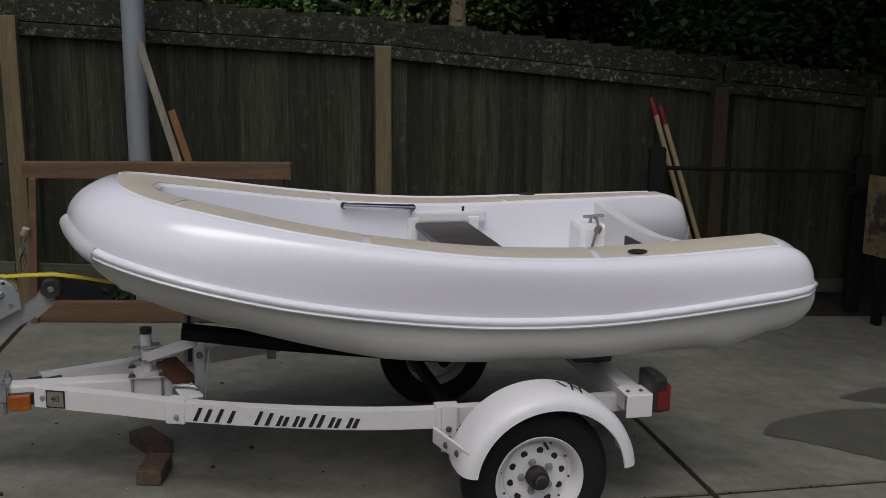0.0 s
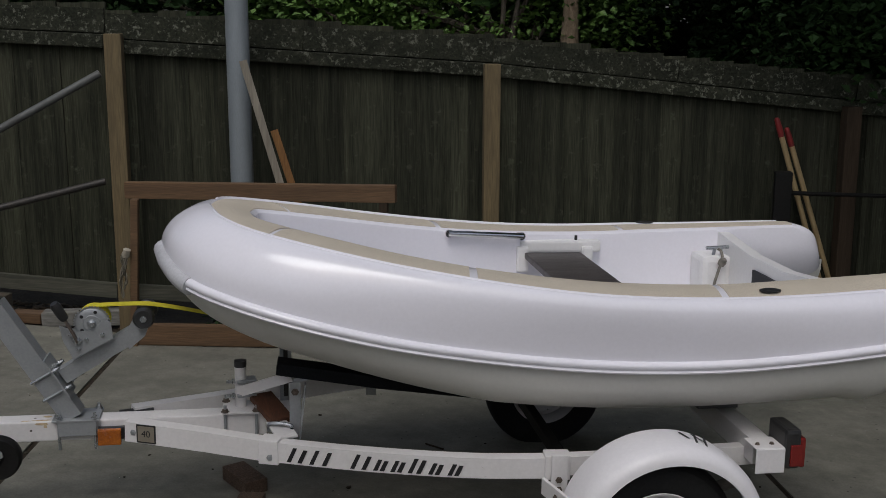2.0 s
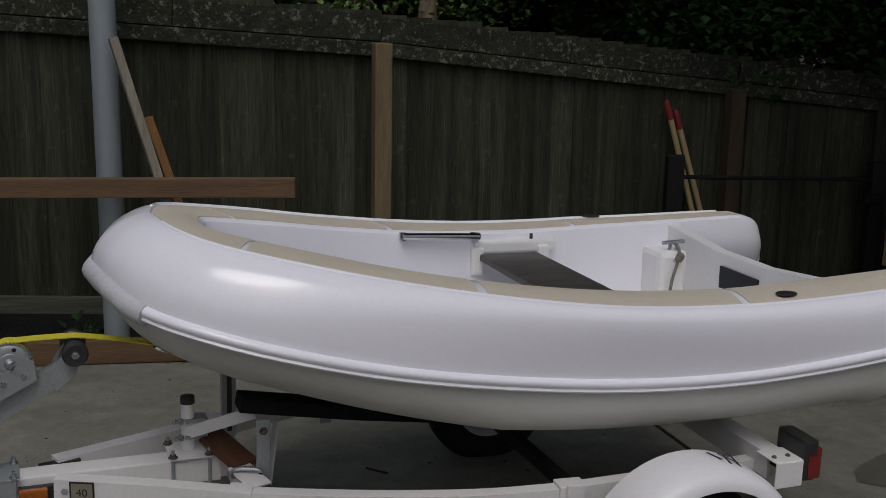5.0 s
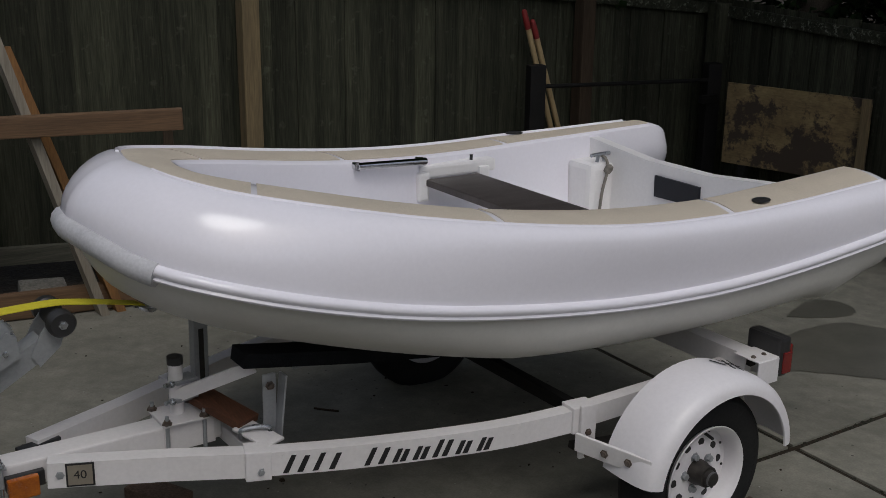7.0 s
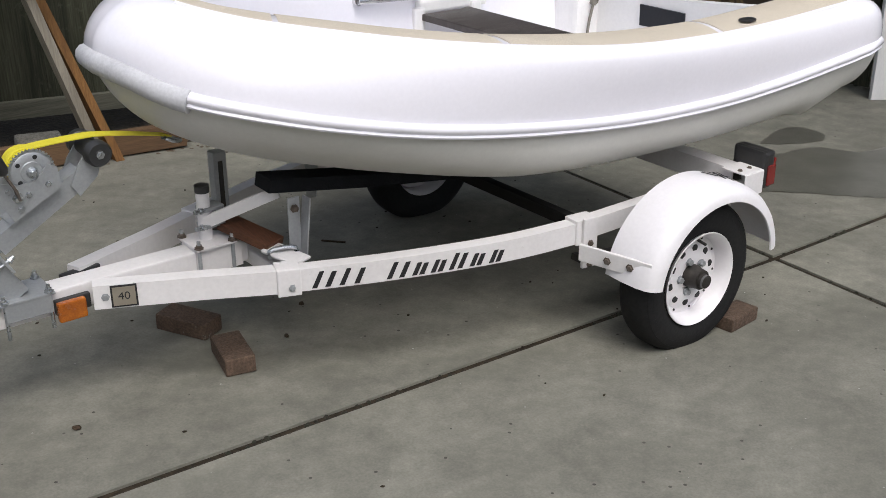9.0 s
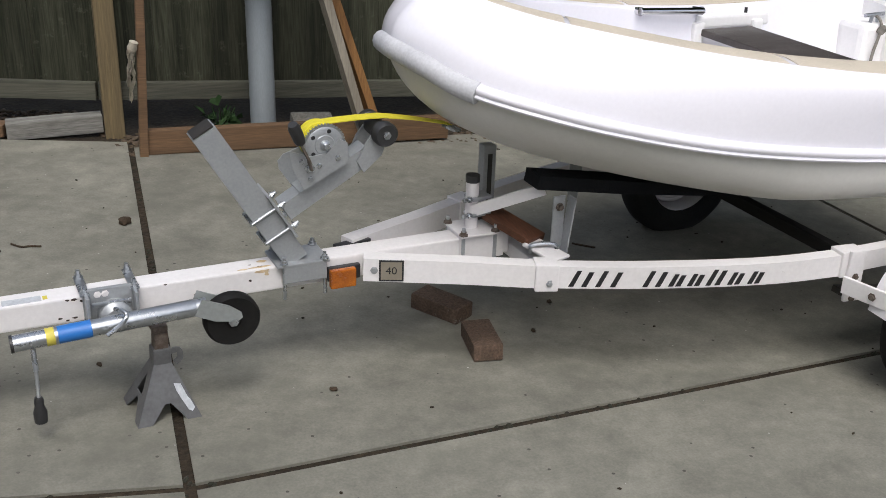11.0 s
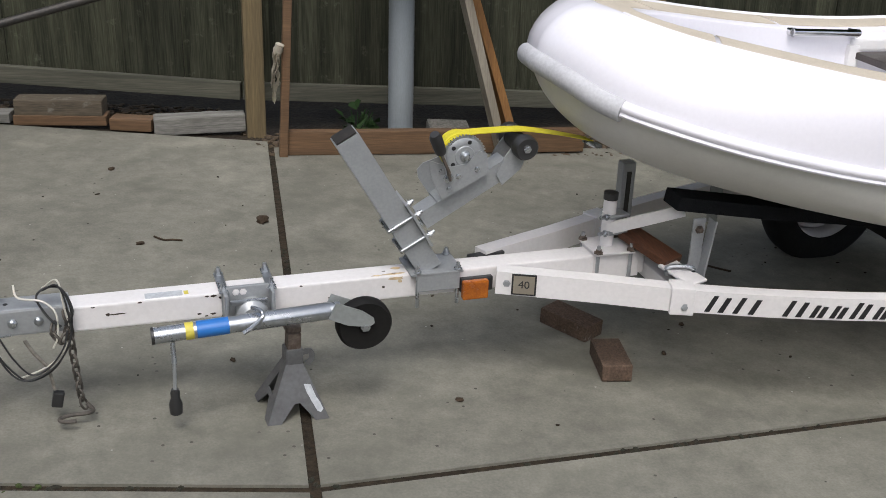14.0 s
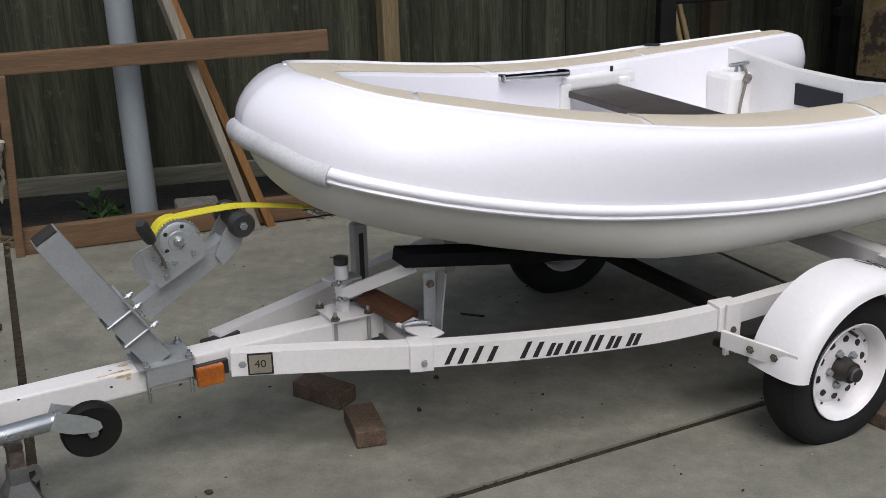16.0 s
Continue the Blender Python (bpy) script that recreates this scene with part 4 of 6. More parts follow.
arm = part("winch_arm", sweep([A_LO, A_HI], rect(0.055, 0.062), up=(0, 1, 0)), GALV, trailer, "galvanised winch arm", bevel=0.004)
for k in (0.108, 0.185):
    c = P_LO + dirp * k
    for s in (-0.042, 0.042):
        part("u_bolt", rod(c + Vector((0, s, 0)) - nrm * 0.042, c + Vector((0, s, 0)) + nrm * 0.070, 0.0055, 10), ZINC, post, smooth=True)
        bolt(c + Vector((0, s, 0)) + nrm * 0.052, nrm, post, ZINC, 0.008, 0.010)
    part("u_bolt", rod(c - nrm * 0.042 + Vector((0, -0.042, 0)), c - nrm * 0.042 + Vector((0, 0.042, 0)), 0.0055, 10), ZINC, post, smooth=True)
for k in (0.055, 0.175):
    bolt(A_LO + dira * k - nra * 0.027, -nra, arm, RUST, 0.006, 0.008)
part("clamp_plate", sweep([P_LO + dirp * 0.075 + nrm * 0.041, P_LO + dirp * 0.235 + nrm * 0.041], rect(0.11, 0.008), up=nrm), GALV, post, bevel=0.002)
W0 = A_LO + dira * 0.135
side_m = Matrix(((dira.x, nra.x, 0, 0), (0, 0, -1, 0), (dira.z, nra.z, 0, 0), (0, 0, 0, 1)))
plate_out = [(-0.072, 0.004), (0.075, 0.004), (0.080, 0.052), (0.040, 0.096), (-0.040, 0.112), (-0.064, 0.104), (-0.074, 0.080)]
near_out = [(-0.108, -0.004), (-0.098, -0.060), (-0.066, -0.128), (0.070, -0.056), (0.064, 0.004), (0.040, 0.016), (0.004, -0.022), (-0.044, -0.028)]
G = Vector((-1.234, VC, 0.750))
winch = part("winch_frame", prism(near_out, 0.004, Matrix.Translation(G + Vector((0, -0.053, 0))) @ pose(0, 0, 0, 90, 0, 0)), GALV, trailer, "galvanised hand winch", bevel=0.001)
part("winch_side", prism(plate_out, 0.004, Matrix.Translation(W0 + nra * 0.012 + Vector((0, 0.042, 0))) @ side_m), GALV, winch, bevel=0.001)
part("winch_floor", sweep([W0 - dira * 0.07 + nra * 0.030, W0 + dira * 0.075 + nra * 0.030], rect(0.08, 0.005), up=nra), GALV, winch)
gear_prof = []
for i in range(160):
    r = 0.0635 if (i // 2) % 2 else 0.0590
    gear_prof.append((r * math.cos(2 * math.pi * i / 160), r * math.sin(2 * math.pi * i / 160)))
gear = part("winch_gear", prism(gear_prof, 0.006, Matrix.Translation(G + Vector((0, -0.041, 0))) @ pose(0, 0, 0, 90, 0, 0)), ZINC, winch, "toothed winch gear")
part("gear_face", lathe([(0.054, 0.0), (0.052, 0.0015), (0.030, 0.0015), (0.028, 0.004), (0, 0.004)], Matrix.Translation(G + Vector((0, -0.0475, 0))) @ pose(0, 0, 0, 90, 0, 0), 30), GALV, gear, smooth=True)
# the gear is solid; black discs paint the dark of its holes
for k in range(5):
    a = 2 * math.pi * k / 5
    c = G + Vector((0.042 * math.cos(a), -0.0492, 0.042 * math.sin(a)))
    part("gear_hole_disc", lathe([(0, 0.001), (0.006, 0.001), (0.0065, 0)], along(c, c + Vector((0, -1, 0))), 10), INK, gear)
part("gear_hub", lathe([(0, 0), (0.016, 0), (0.013, 0.008), (0.008, 0.010), (0.008, 0.020), (0, 0.020)], Matrix.Translation(G + Vector((0, -0.0505, 0))) @ pose(0, 0, 0, 90, 0, 0), 18), ZINC, gear, smooth=True)
for k, r in enumerate((0.054, 0.0575, 0.055)):
    part("strap_roll", lathe([(0, -0.012), (r - 0.002, -0.012), (r, -0.009), (r, 0.009), (r - 0.002, 0.012), (0, 0.012)], Matrix.Translation(G + Vector((0, -0.024 + 0.024 * k, 0))) @ pose(0, 0, 0, 90, 0, 0), 28), YELLOW, winch, "rolled yellow winch strap", smooth=True)
for du, dz in ((-0.020, -0.058), (0.035, -0.040), (-0.070, -0.040), (-0.045, -0.095)):
    bolt(G + Vector((du, -0.057, dz)), (0, -1, 0), winch, ZINC, 0.006, 0.006)
hb = Vector((-1.283, VC - 0.057, 0.690))
bolt(hb, (0, -1, 0), winch, ZINC, 0.010, 0.016)
hb = hb + Vector((0, -0.010, 0))
handle = part("winch_handle", sweep([hb, hb + Vector((-0.008, -0.012, 0.030)), hb + Vector((-0.040, -0.018, 0.098))], rect(0.006, 0.020), up=(0, 1, 0)), RUST, winch, "rusty crank arm")
part("winch_grip", lathe([(0, 0), (0.014, 0), (0.017, 0.012), (0.018, 0.060), (0.013, 0.074), (0, 0.076)], along(hb + Vector((-0.034, -0.018, 0.088)), hb + Vector((-0.062, -0.040, 0.150))), 18), BLACK, handle, "black rubber grip", smooth=True)
# bow roller
RO = Vector((-1.058, VC, 0.768))
brk = [(-0.075, -0.085), (-0.055, -0.120), (0.0, -0.072), (0.018, -0.020), (0.010, 0.015), (-0.015, 0.018), (-0.050, -0.030)]
part("roller_bracket", prism(brk, 0.005, Matrix.Translation(RO + Vector((0, -0.036, 0))) @ pose(0, 0, 0, 90, 0, 0)), GALV, arm, bevel=0.001)
part("roller_bracket", prism(brk, 0.005, Matrix.Translation(RO + Vector((0, 0.041, 0))) @ pose(0, 0, 0, 90, 0, 0)), GALV, arm, bevel=0.001)
roller = part("bow_roller", lathe([(0, -0.080), (0.011, -0.080), (0.013, -0.077), (0.031, -0.079), (0.037, -0.070), (0.037, -0.048), (0.030, -0.040), (0.026, 0.040), (0.037, 0.048), (0.037, 0.070), (0.031, 0.079), (0, 0.080)],
              Matrix.Translation(RO) @ pose(0, 0, 0, -90, 0, 0), 28), BLACK, trailer, "black rubber bow roller", smooth=True)
bolt(RO + Vector((0, -0.080, 0)), (0, -1, 0), roller, ZINC, 0.008, 0.005)
strap = [G + Vector((-0.03, 0, 0.044)), G + Vector((0.01, 0, 0.053)), G + Vector((0.07, 0, 0.056)), RO + Vector((-0.01, 0, 0.038)), RO + Vector((0.03, 0, 0.034)), RO + Vector((0.12, 0.006, 0.016)), Vector((-0.815, 0.0, 0.748))]
part("winch_strap", sweep(spline(strap, 3), [(-0.023, -0.0015), (0.023, -0.0015), (0.023, 0.0015), (-0.023, 0.0015)]), YELLOW, trailer, "taut yellow winch strap to the bow eye")
eye = part("strap_hook", sweep(spline([(-0.83, 0.0, 0.742), (-0.80, 0.012, 0.732), (-0.775, 0.0, 0.722), (-0.80, -0.012, 0.728), (-0.822, -0.004, 0.738)], 5), circle(0.006, 8)), ZINC, trailer, "steel strap hook in the bow eye", smooth=True)

# amber side marker lamps
for sgn in (0, 1):
    f = far if sgn else (lambda p: p)
    lamp = part("marker_lamp", box((0.080, 0.022, 0.060), f((-1.190, -0.100, 0.330)), (0, 0, 0)), AMBER, trailer, "amber side marker lamp", bevel=0.006)
    part("lamp_base", box((0.10, 0.018, 0.045), f((-1.180, -0.080, 0.338))), BLACK, lamp, bevel=0.003)
# wiring stub on the tongue
part("wire_guard", box((0.12, 0.03, 0.012), (-1.11, VC + 0.06, TZ + 0.030), (0, 0, 12)), BLACK, trailer, bevel=0.003)

# upright guide stub with clamps on the end of the tongue
gp = part("mounting_plate", box((0.130, 0.130, 0.008), (-0.735, VC, TZ + 0.050)), PAINT, trailer, "white plate with four bolts", bevel=0.002)
part("tongue_end", box((0.15, 0.10, 0.085), (-0.72, VC, TZ + 0.002)), PAINT, gp, bevel=0.004)
for u in (-0.79, -0.68):
    for v in (VC - 0.055, VC + 0.055):
        part("plate_bolt", rod((u, v, TZ - 0.06), (u, v, TZ + 0.078), 0.006, 10), GALV, gp, smooth=True)
        bolt((u, v, TZ + 0.054), (0, 0, 1), gp, RUST, 0.010, 0.012)
stub = part("guide_stub", lathe([(0, 0), (0.0205, 0), (0.0205, 0.16), (0, 0.16)], pose(-0.735, VC + 0.005, TZ + 0.054), 20), PAINT, trailer, "short white upright pipe", smooth=True)
part("stub_cap", lathe([(0, 0), (0.0225, 0), (0.0225, 0.022), (0, 0.024)], pose(-0.735, VC + 0.005, TZ + 0.208), 20), BLACK, stub, "black plastic cap", smooth=True)
for z in (0.060, 0.115):
    cl = part("pipe_clamp", box((0.070, 0.052, 0.012), (-0.715, VC + 0.005, TZ + 0.040 + z), (0, 0, 8)), GALV, stub, bevel=0.003)
    bolt((-0.755, VC - 0.025, TZ + 0.045 + z), (-1, -0.3, 0.1), cl, ZINC, 0.007, 0.03)
# cross tube with a brown timber packer
part("cross_tube", box((0.065, 0.50, 0.050), (-0.585, VC, TZ - 0.030)), PAINT, trailer, "white cross tube", bevel=0.005)
part("timber_packer", box((0.084, 0.185, 0.024), (-0.628, VC - 0.072, TZ + 0.070), (12, 0, 24)), WOOD_RED, trailer, "brown timber packer", bevel=0.003)
part("packer_strap", box((0.074, 0.13, 0.010), (-0.592, VC - 0.212, TZ + 0.040), (6, 0, 18)), PAINT, trailer, bevel=0.004)
part("u_bolt", sweep(spline([(-0.635, -0.225, TZ + 0.03), (-0.635, -0.225, TZ + 0.055), (-0.60, -0.235, TZ + 0.062), (-0.560, -0.245, TZ + 0.055), (-0.560, -0.245, TZ + 0.03)], 4), circle(0.007, 8)), ZINC, trailer, "zinc u-bolt", smooth=True)

# bunks with brackets
for sgn in (0, 1):
    f = far if sgn else (lambda p: p)
    bpts = [f((-0.605 + 0.2 * sgn, -0.156, 0.596 - 0.01 * sgn)), f((-0.25, -0.165, 0.535)), f((0.40, -0.225, 0.462))]
    bunk = part("bunk", sweep(bpts, rect(0.086, 0.043)), CARPET, trailer, "black carpeted bunk board", bevel=0.021, smooth=True)
    br = part("bunk_bracket", box((0.040, 0.006, 0.20), f((-0.545 + 0.3 * sgn, -0.222, 0.455)), (0, 0, 0)), GALV, trailer, "galvanised bunk bracket", bevel=0.002)
    part("bracket_leg", box((0.006, 0.040, 0.20), f((-0.520 + 0.3 * sgn, -0.240, 0.455)), (0, 6, 0)), GALV, br, bevel=0.002)
    bolt(f((-0.545 + 0.3 * sgn, -0.226, 0.520)), (0, -1 if not sgn else 1, 0), br, RUST, 0.009, 0.012)
# arm from the guide stub to the near bunk
part("bunk_arm", sweep([(-0.740, VC - 0.012, 0.462), (-0.555, -0.150, 0.552)], rect(0.010, 0.038)), PAINT, trailer, "white slanting arm", bevel=0.002)
# keel bracket
part("keel_bracket", box((0.045, 0.040, 0.25), (-0.57, 0.190, 0.465)), GALV, trailer, "galvanised upright bracket", bevel=0.003)
# dark strip laid on the uncut face, for the shade in a slot
part("slot_dark_strip", box((0.016, 0.003, 0.20), (-0.57, 0.1695, 0.460)), DARKSTEEL, trailer, bevel=0.001)
part("cross_member", box((0.034, 1.01, 0.045), (0.338, VC, RZ - 0.004)), BLACKIRON, trailer, "black cross member", bevel=0.004)
for v0, v1 in ((-0.68, -0.50), (0.44, 0.62)):
    part("stub_axle", rod((WU, v0, WZ), (WU, v1, WZ), 0.026), BLACKIRON, trailer, "black stub axle", smooth=True)
for v in (-0.545, 0.485):
    part("leaf_spring", sweep(spline([(0.30, v, 0.235), (0.48, v, 0.205), (0.65, v, 0.195), (0.82, v, 0.215), (0.98, v, 0.262)], 4), rect(0.044, 0.022)), DARKSTEEL, trailer, "rusty leaf spring")
# rear cross channel, its end brackets and tail lamps
part("rear_channel", box((0.070, 1.20, 0.006), (0.985, VC, 0.4265)), PAINT, trailer, "white rear channel", bevel=0.002)
part("rear_channel", box((0.006, 1.20, 0.080), (0.953, VC, 0.386)), PAINT, trailer, bevel=0.002)
part("rear_bunk", box((0.15, 0.62, 0.03), (0.950, VC, 0.452), (0, 0, 0)), GREYSTEEL, trailer, "grey rear support plate", bevel=0.004)
part("rear_support", box((0.07, 0.05, 0.05), (0.990, VC + 0.30, 0.490)), DARKSTEEL, trailer, bevel=0.004)
part("rear_support", box((0.07, 0.05, 0.05), (0.990, VC - 0.30, 0.488)), DARKSTEEL, trailer, bevel=0.004)
for sgn in (0, 1):
    f = far if sgn else (lambda p: p)
    eb = part("end_bracket", box((0.100, 0.005, 0.085), f((0.980, -0.697, 0.385))), PAINT, trailer, "white end bracket", bevel=0.002)
    part("bracket_top", box((0.100, 0.10, 0.005), f((0.980, -0.647, 0.428))), PAINT, eb, bevel=0.002)
    part("bracket_web", box((0.005, 0.10, 0.085), f((1.026, -0.647, 0.385))), PAINT, eb, bevel=0.002)
    for du in (-0.02, 0.03):
        bolt(f((0.970 + du, -0.660, 0.431)), (0, 0, 1), eb, RUST, 0.006, 0.006)
    tl = part("tail_lamp", box((0.055, 0.135, 0.140), f((1.058, -0.632, 0.422)), (0, 0, 0)), BLACK, trailer, "black tail lamp housing", bevel=0.014)
    part("lamp_lens", box((0.022, 0.125, 0.105), f((1.093, -0.632, 0.407)), (0, 0, 0)), RED, tl, "red lens", bevel=0.008)
    part("lamp_lens", box((0.040, 0.010, 0.075), f((1.066, -0.701, 0.402)), (0, 0, 0)), RED, tl, "red side lens", bevel=0.003)
    part("lamp_post", box((0.05, 0.03, 0.05), f((1.023, -0.60, 0.395))), DARKSTEEL, tl)

# wheels and fenders


def road_wheel(v_out, sgn):
    """A spoked-hole steel wheel with its tyre; v_out is the plane of the outer rim edge."""
    m = pose(WU, v_out, WZ) @ Matrix.Diagonal((1 / 1.031, 1 / 1.07, 1, 1)) @ pose(0, 0, 0, 90 if sgn < 0 else -90, 0, 0)
    tyre_prof = [(0.156, -0.115), (0.182, -0.128), (0.237, -0.126), (0.258, -0.112), (0.267, -0.090), (WR, -0.062), (0.267, -0.036), (0.259, -0.014), (0.238, 0.001), (0.186, 0.005), (0.160, -0.006), (0.156, -0.02)]
    wheel = part("wheel", lathe(tyre_prof, m, 56), RUBBER, trailer, "white steel trailer wheel with a black tyre", smooth=True)
    for k, r in enumerate((0.243, 0.222)):
        part("tyre_rib", lathe([(r - 0.003, -0.001 - 0.004 * (k == 0)), (r, 0.0025 - 0.004 * (k == 0)), (r + 0.003, -0.001 - 0.004 * (k == 0))], m, 56), RUBBER, wheel, smooth=True)
    rim = part("rim", lathe([(0.160, -0.115), (0.152, -0.10), (0.146, -0.08), (0.146, -0.035), (0.150, -0.015), (0.158, -0.002), (0.164, 0.004), (0.162, 0.007), (0.153, 0.002), (0.143, -0.014), (0.137, -0.050), (0.122, -0.052),
                 (0.116, -0.044), (0.070, -0.034), (0.048, -0.040), (0, -0.040)], m, 56), FENDER, wheel, "white painted steel rim", smooth=True)
    # two rings of black discs on the solid rim stand for shaded holes
    for i in range(10):
        a = 2 * math.pi * (i + 0.3) / 10
        c = m @ Vector((0.096 * math.cos(a), 0.096 * math.sin(a), -0.0400))
        ax = m.to_3x3() @ Vector((0, 0, 1))
        part("rim_hole_disc", lathe([(0, 0.002), (0.0120, 0.002), (0.0130, 0.0)], along(c, c + ax), 12), INK, rim)
        c2 = m @ Vector((0.1285 * math.cos(a + 0.31), 0.1285 * math.sin(a + 0.31), -0.0505))
        part("rim_hole_disc", lathe([(0, 0.0025), (0.004, 0.0025), (0.0045, 0.0)], along(c2, c2 + ax), 8), INK, rim)
    for i in range(5):
        a = 2 * math.pi * (i + 0.5) / 5
        c = m @ Vector((0.057 * math.cos(a), 0.057 * math.sin(a), -0.039))
        bolt(c, ax, rim, GALV, 0.010, 0.016, "wheel_nut")
    hub = part("hub", lathe([(0.040, -0.042), (0.040, -0.02), (0.036, -0.012), (0.034, 0.012), (0.025, 0.012), (0.022, 0.032), (0.018, 0.034), (0, 0.031)], m, 24), DARKSTEEL, wheel, "dark greasy hub", smooth=True)
    part("hub_cap", lathe([(0.023, 0.013), (0.0235, 0.030), (0.019, 0.0335)], m, 24), GREYSTEEL, hub, smooth=True)
    part("valve", rod(m @ Vector((0.03, 0.118, -0.048)), m @ Vector((0.032, 0.110, -0.012)), 0.005, 8), BLACK, rim)
    return wheel


road_wheel(-0.832, -1)
road_wheel(2 * VC + 0.735, 1)


def fender(v_in, v_out, sgn):
    """An arched wheel guard with a rolled outer edge."""
    rows = []
    cz = 0.212
    for i in range(33):
        a = math.radians(174 - 169 * i / 32)
        r = 0.330
        cu, su = math.cos(a), math.sin(a)
        w = v_out - v_in
        sect = [(v_in, r - 0.004), (v_in + w * 0.4, r + 0.003), (v_in + w * 0.70, r + 0.001), (v_in + w * 0.86, r - 0.006), (v_in + w * 0.955, r - 0.019), (v_out, r - 0.038), (v_out + sgn * 0.002, r - 0.056), (v_out - sgn * 0.004, r - 0.058),
                (v_out - sgn * 0.006, r - 0.038), (v_in + w * 0.92, r - 0.022), (v_in + w * 0.82, r - 0.011), (v_in + w * 0.4, r - 0.002), (v_in, r - 0.010)]
        rows.append([Vector((FU + q * cu * 0.965, v, cz + q * su * 0.935)) for v, q in sect])
    bm, vs = loft(rows)
    bm.faces.new(vs[0])
    bm.faces.new(vs[-1])
    for a, b in zip(vs[:-1], vs[1:]):
        bm.faces.new((a[-1], a[0], b[0], b[-1]))
    fd = part("fender", bm, FENDER, trailer, "white curved wheel guard, scuffed", smooth=True)
    return fd


fd = fender(-0.695, -0.880, -1)
fender(0.560, 0.755, 1)
for sgn in (0, 1):
    f = far if sgn else (lambda p: p)
    fb = part("fender_bracket", box((0.012, 0.25, 0.058), f((0.272, -0.735 + 0.03 * sgn, 0.300)), (0, 0, 14 if not sgn else -14)), PAINT, trailer, "white strap bracket", bevel=0.003)
    for v in (-0.715, -0.790):
        bolt(f((0.263 + (v + 0.735) * -0.25, v, 0.300)), (-1, -0.2 if not sgn else 0.2, 0), fb, RUST, 0.009, 0.007)
# small marks on the fender's crown
for k, (a0, w) in enumerate(((78, 0.03), (72, 0.02), (69.5, 0.03), (66, 0.015))):
    a = math.radians(a0)
    c = Vector((FU - 0.003 + 0.335 * math.cos(a) * 0.98, -0.76 - 0.012 * (k % 2), 0.212 + 0.3355 * math.sin(a) * 0.935))
    part("brand_mark", box((0.008, 0.055 + 0.01 * k, 0.0012), c, (0, 90 - a0, 14 * (-1) ** k)), INK, trailer)

# chips, scratches and rust on the tongue
CHIP = material("bare_dark_steel", (0.03, 0.027, 0.025), 0.8, second=(0.07, 0.045, 0.03), scale=60, grain=0.3)
RUSTY = material("rust_stain", (0.50, 0.36, 0.19), 0.8, second=(0.60, 0.50, 0.34), scale=50, grain=0.3)
rnd = random.Random(9)


def chip(u, z, w, h, mat=CHIP, top=False, name="paint_chip"):
    """A small ragged flake of missing paint on the tongue's near side or top."""
    k = 9
    pts = [(w * (0.5 + 0.5 * rnd.random()) * math.cos(2 * math.pi * i / k), h * (0.5 + 0.5 * rnd.random()) * math.sin(2 * math.pi * i / k)) for i in range(k)]
    m = pose(u, z, TZ + 0.0382, 0, 0, 0) if top else pose(u, VC - 0.0382, z, 90, 0, 0)
    part(name, prism(pts, 0.0006, m), mat, trailer)


for u, z, w, h in ((-2.20, 0.352, 0.034, 0.003), (-2.225, 0.353, 0.008, 0.006), (-1.944, 0.378, 0.010, 0.006), (-1.962, 0.379, 0.008, 0.004), (-1.925, 0.371, 0.006, 0.005), (-1.985, 0.326, 0.009, 0.004), (-1.945, 0.323, 0.012, 0.004), (-1.965, 0.318, 0.007, 0.003),
                   (-2.262, 0.379, 0.007, 0.003), (-2.14, 0.380, 0.008, 0.003), (-1.70, 0.381, 0.006, 0.003), (-1.62, 0.335, 0.005, 0.003), (-1.55, 0.320, 0.006, 0.004), (-1.46, 0.352, 0.006, 0.005)):
    chip(u, z, w, h)
for u, v, w, h in ((-1.430, VC - 0.026, 0.040, 0.008), (-1.410, VC + 0.01, 0.020, 0.010), (-1.475, VC - 0.028, 0.024, 0.005)):
    chip(u, v, w, h, RUSTY, True, "rust_stain")
chip(-1.425, 0.376, 0.034, 0.006, RUSTY, False, "rust_stain")
chip(-1.41, 0.366, 0.010, 0.008, RUSTY, False, "rust_stain")
for u, v, w, h in ((-1.425, VC - 0.022, 0.012, 0.004), (-1.45, VC - 0.004, 0.006, 0.003)):
    chip(u, v, w, h, CHIP, True)
# ---------- loose things ----------
def leaf_clump(bm, at, r, n, rnd, size=0.06, flat=0.6):
    """Leaves, each a bent pair of quads, scattered in a ragged ball."""
    for _ in range(n):
        d = Vector((rnd.gauss(0, 1), rnd.gauss(0, 1), rnd.gauss(0, flat)))
        d = d / max(d.length, 1e-3) * r * rnd.random() ** 0.45
        p = Vector(at) + d
        s = size * rnd.uniform(0.6, 1.3)
        q = Euler((rnd.uniform(-0.9, 0.9), rnd.uniform(-0.9, 0.9), rnd.uniform(0, 6.28))).to_matrix()
        pts = [q @ Vector(v) * s + p for v in ((0, 0, 0), (0.38, 0.45, 0.10), (0.10, 1.05, -0.05), (-0.38, 0.45, 0.10), (0.0, 0.5, -0.05))]
        v = [bm.verts.new(x) for x in pts]
        bm.faces.new((v[0], v[1], v[4]))
        bm.faces.new((v[1], v[2], v[4]))
        bm.faces.new((v[2], v[3], v[4]))
        bm.faces.new((v[3], v[0], v[4]))


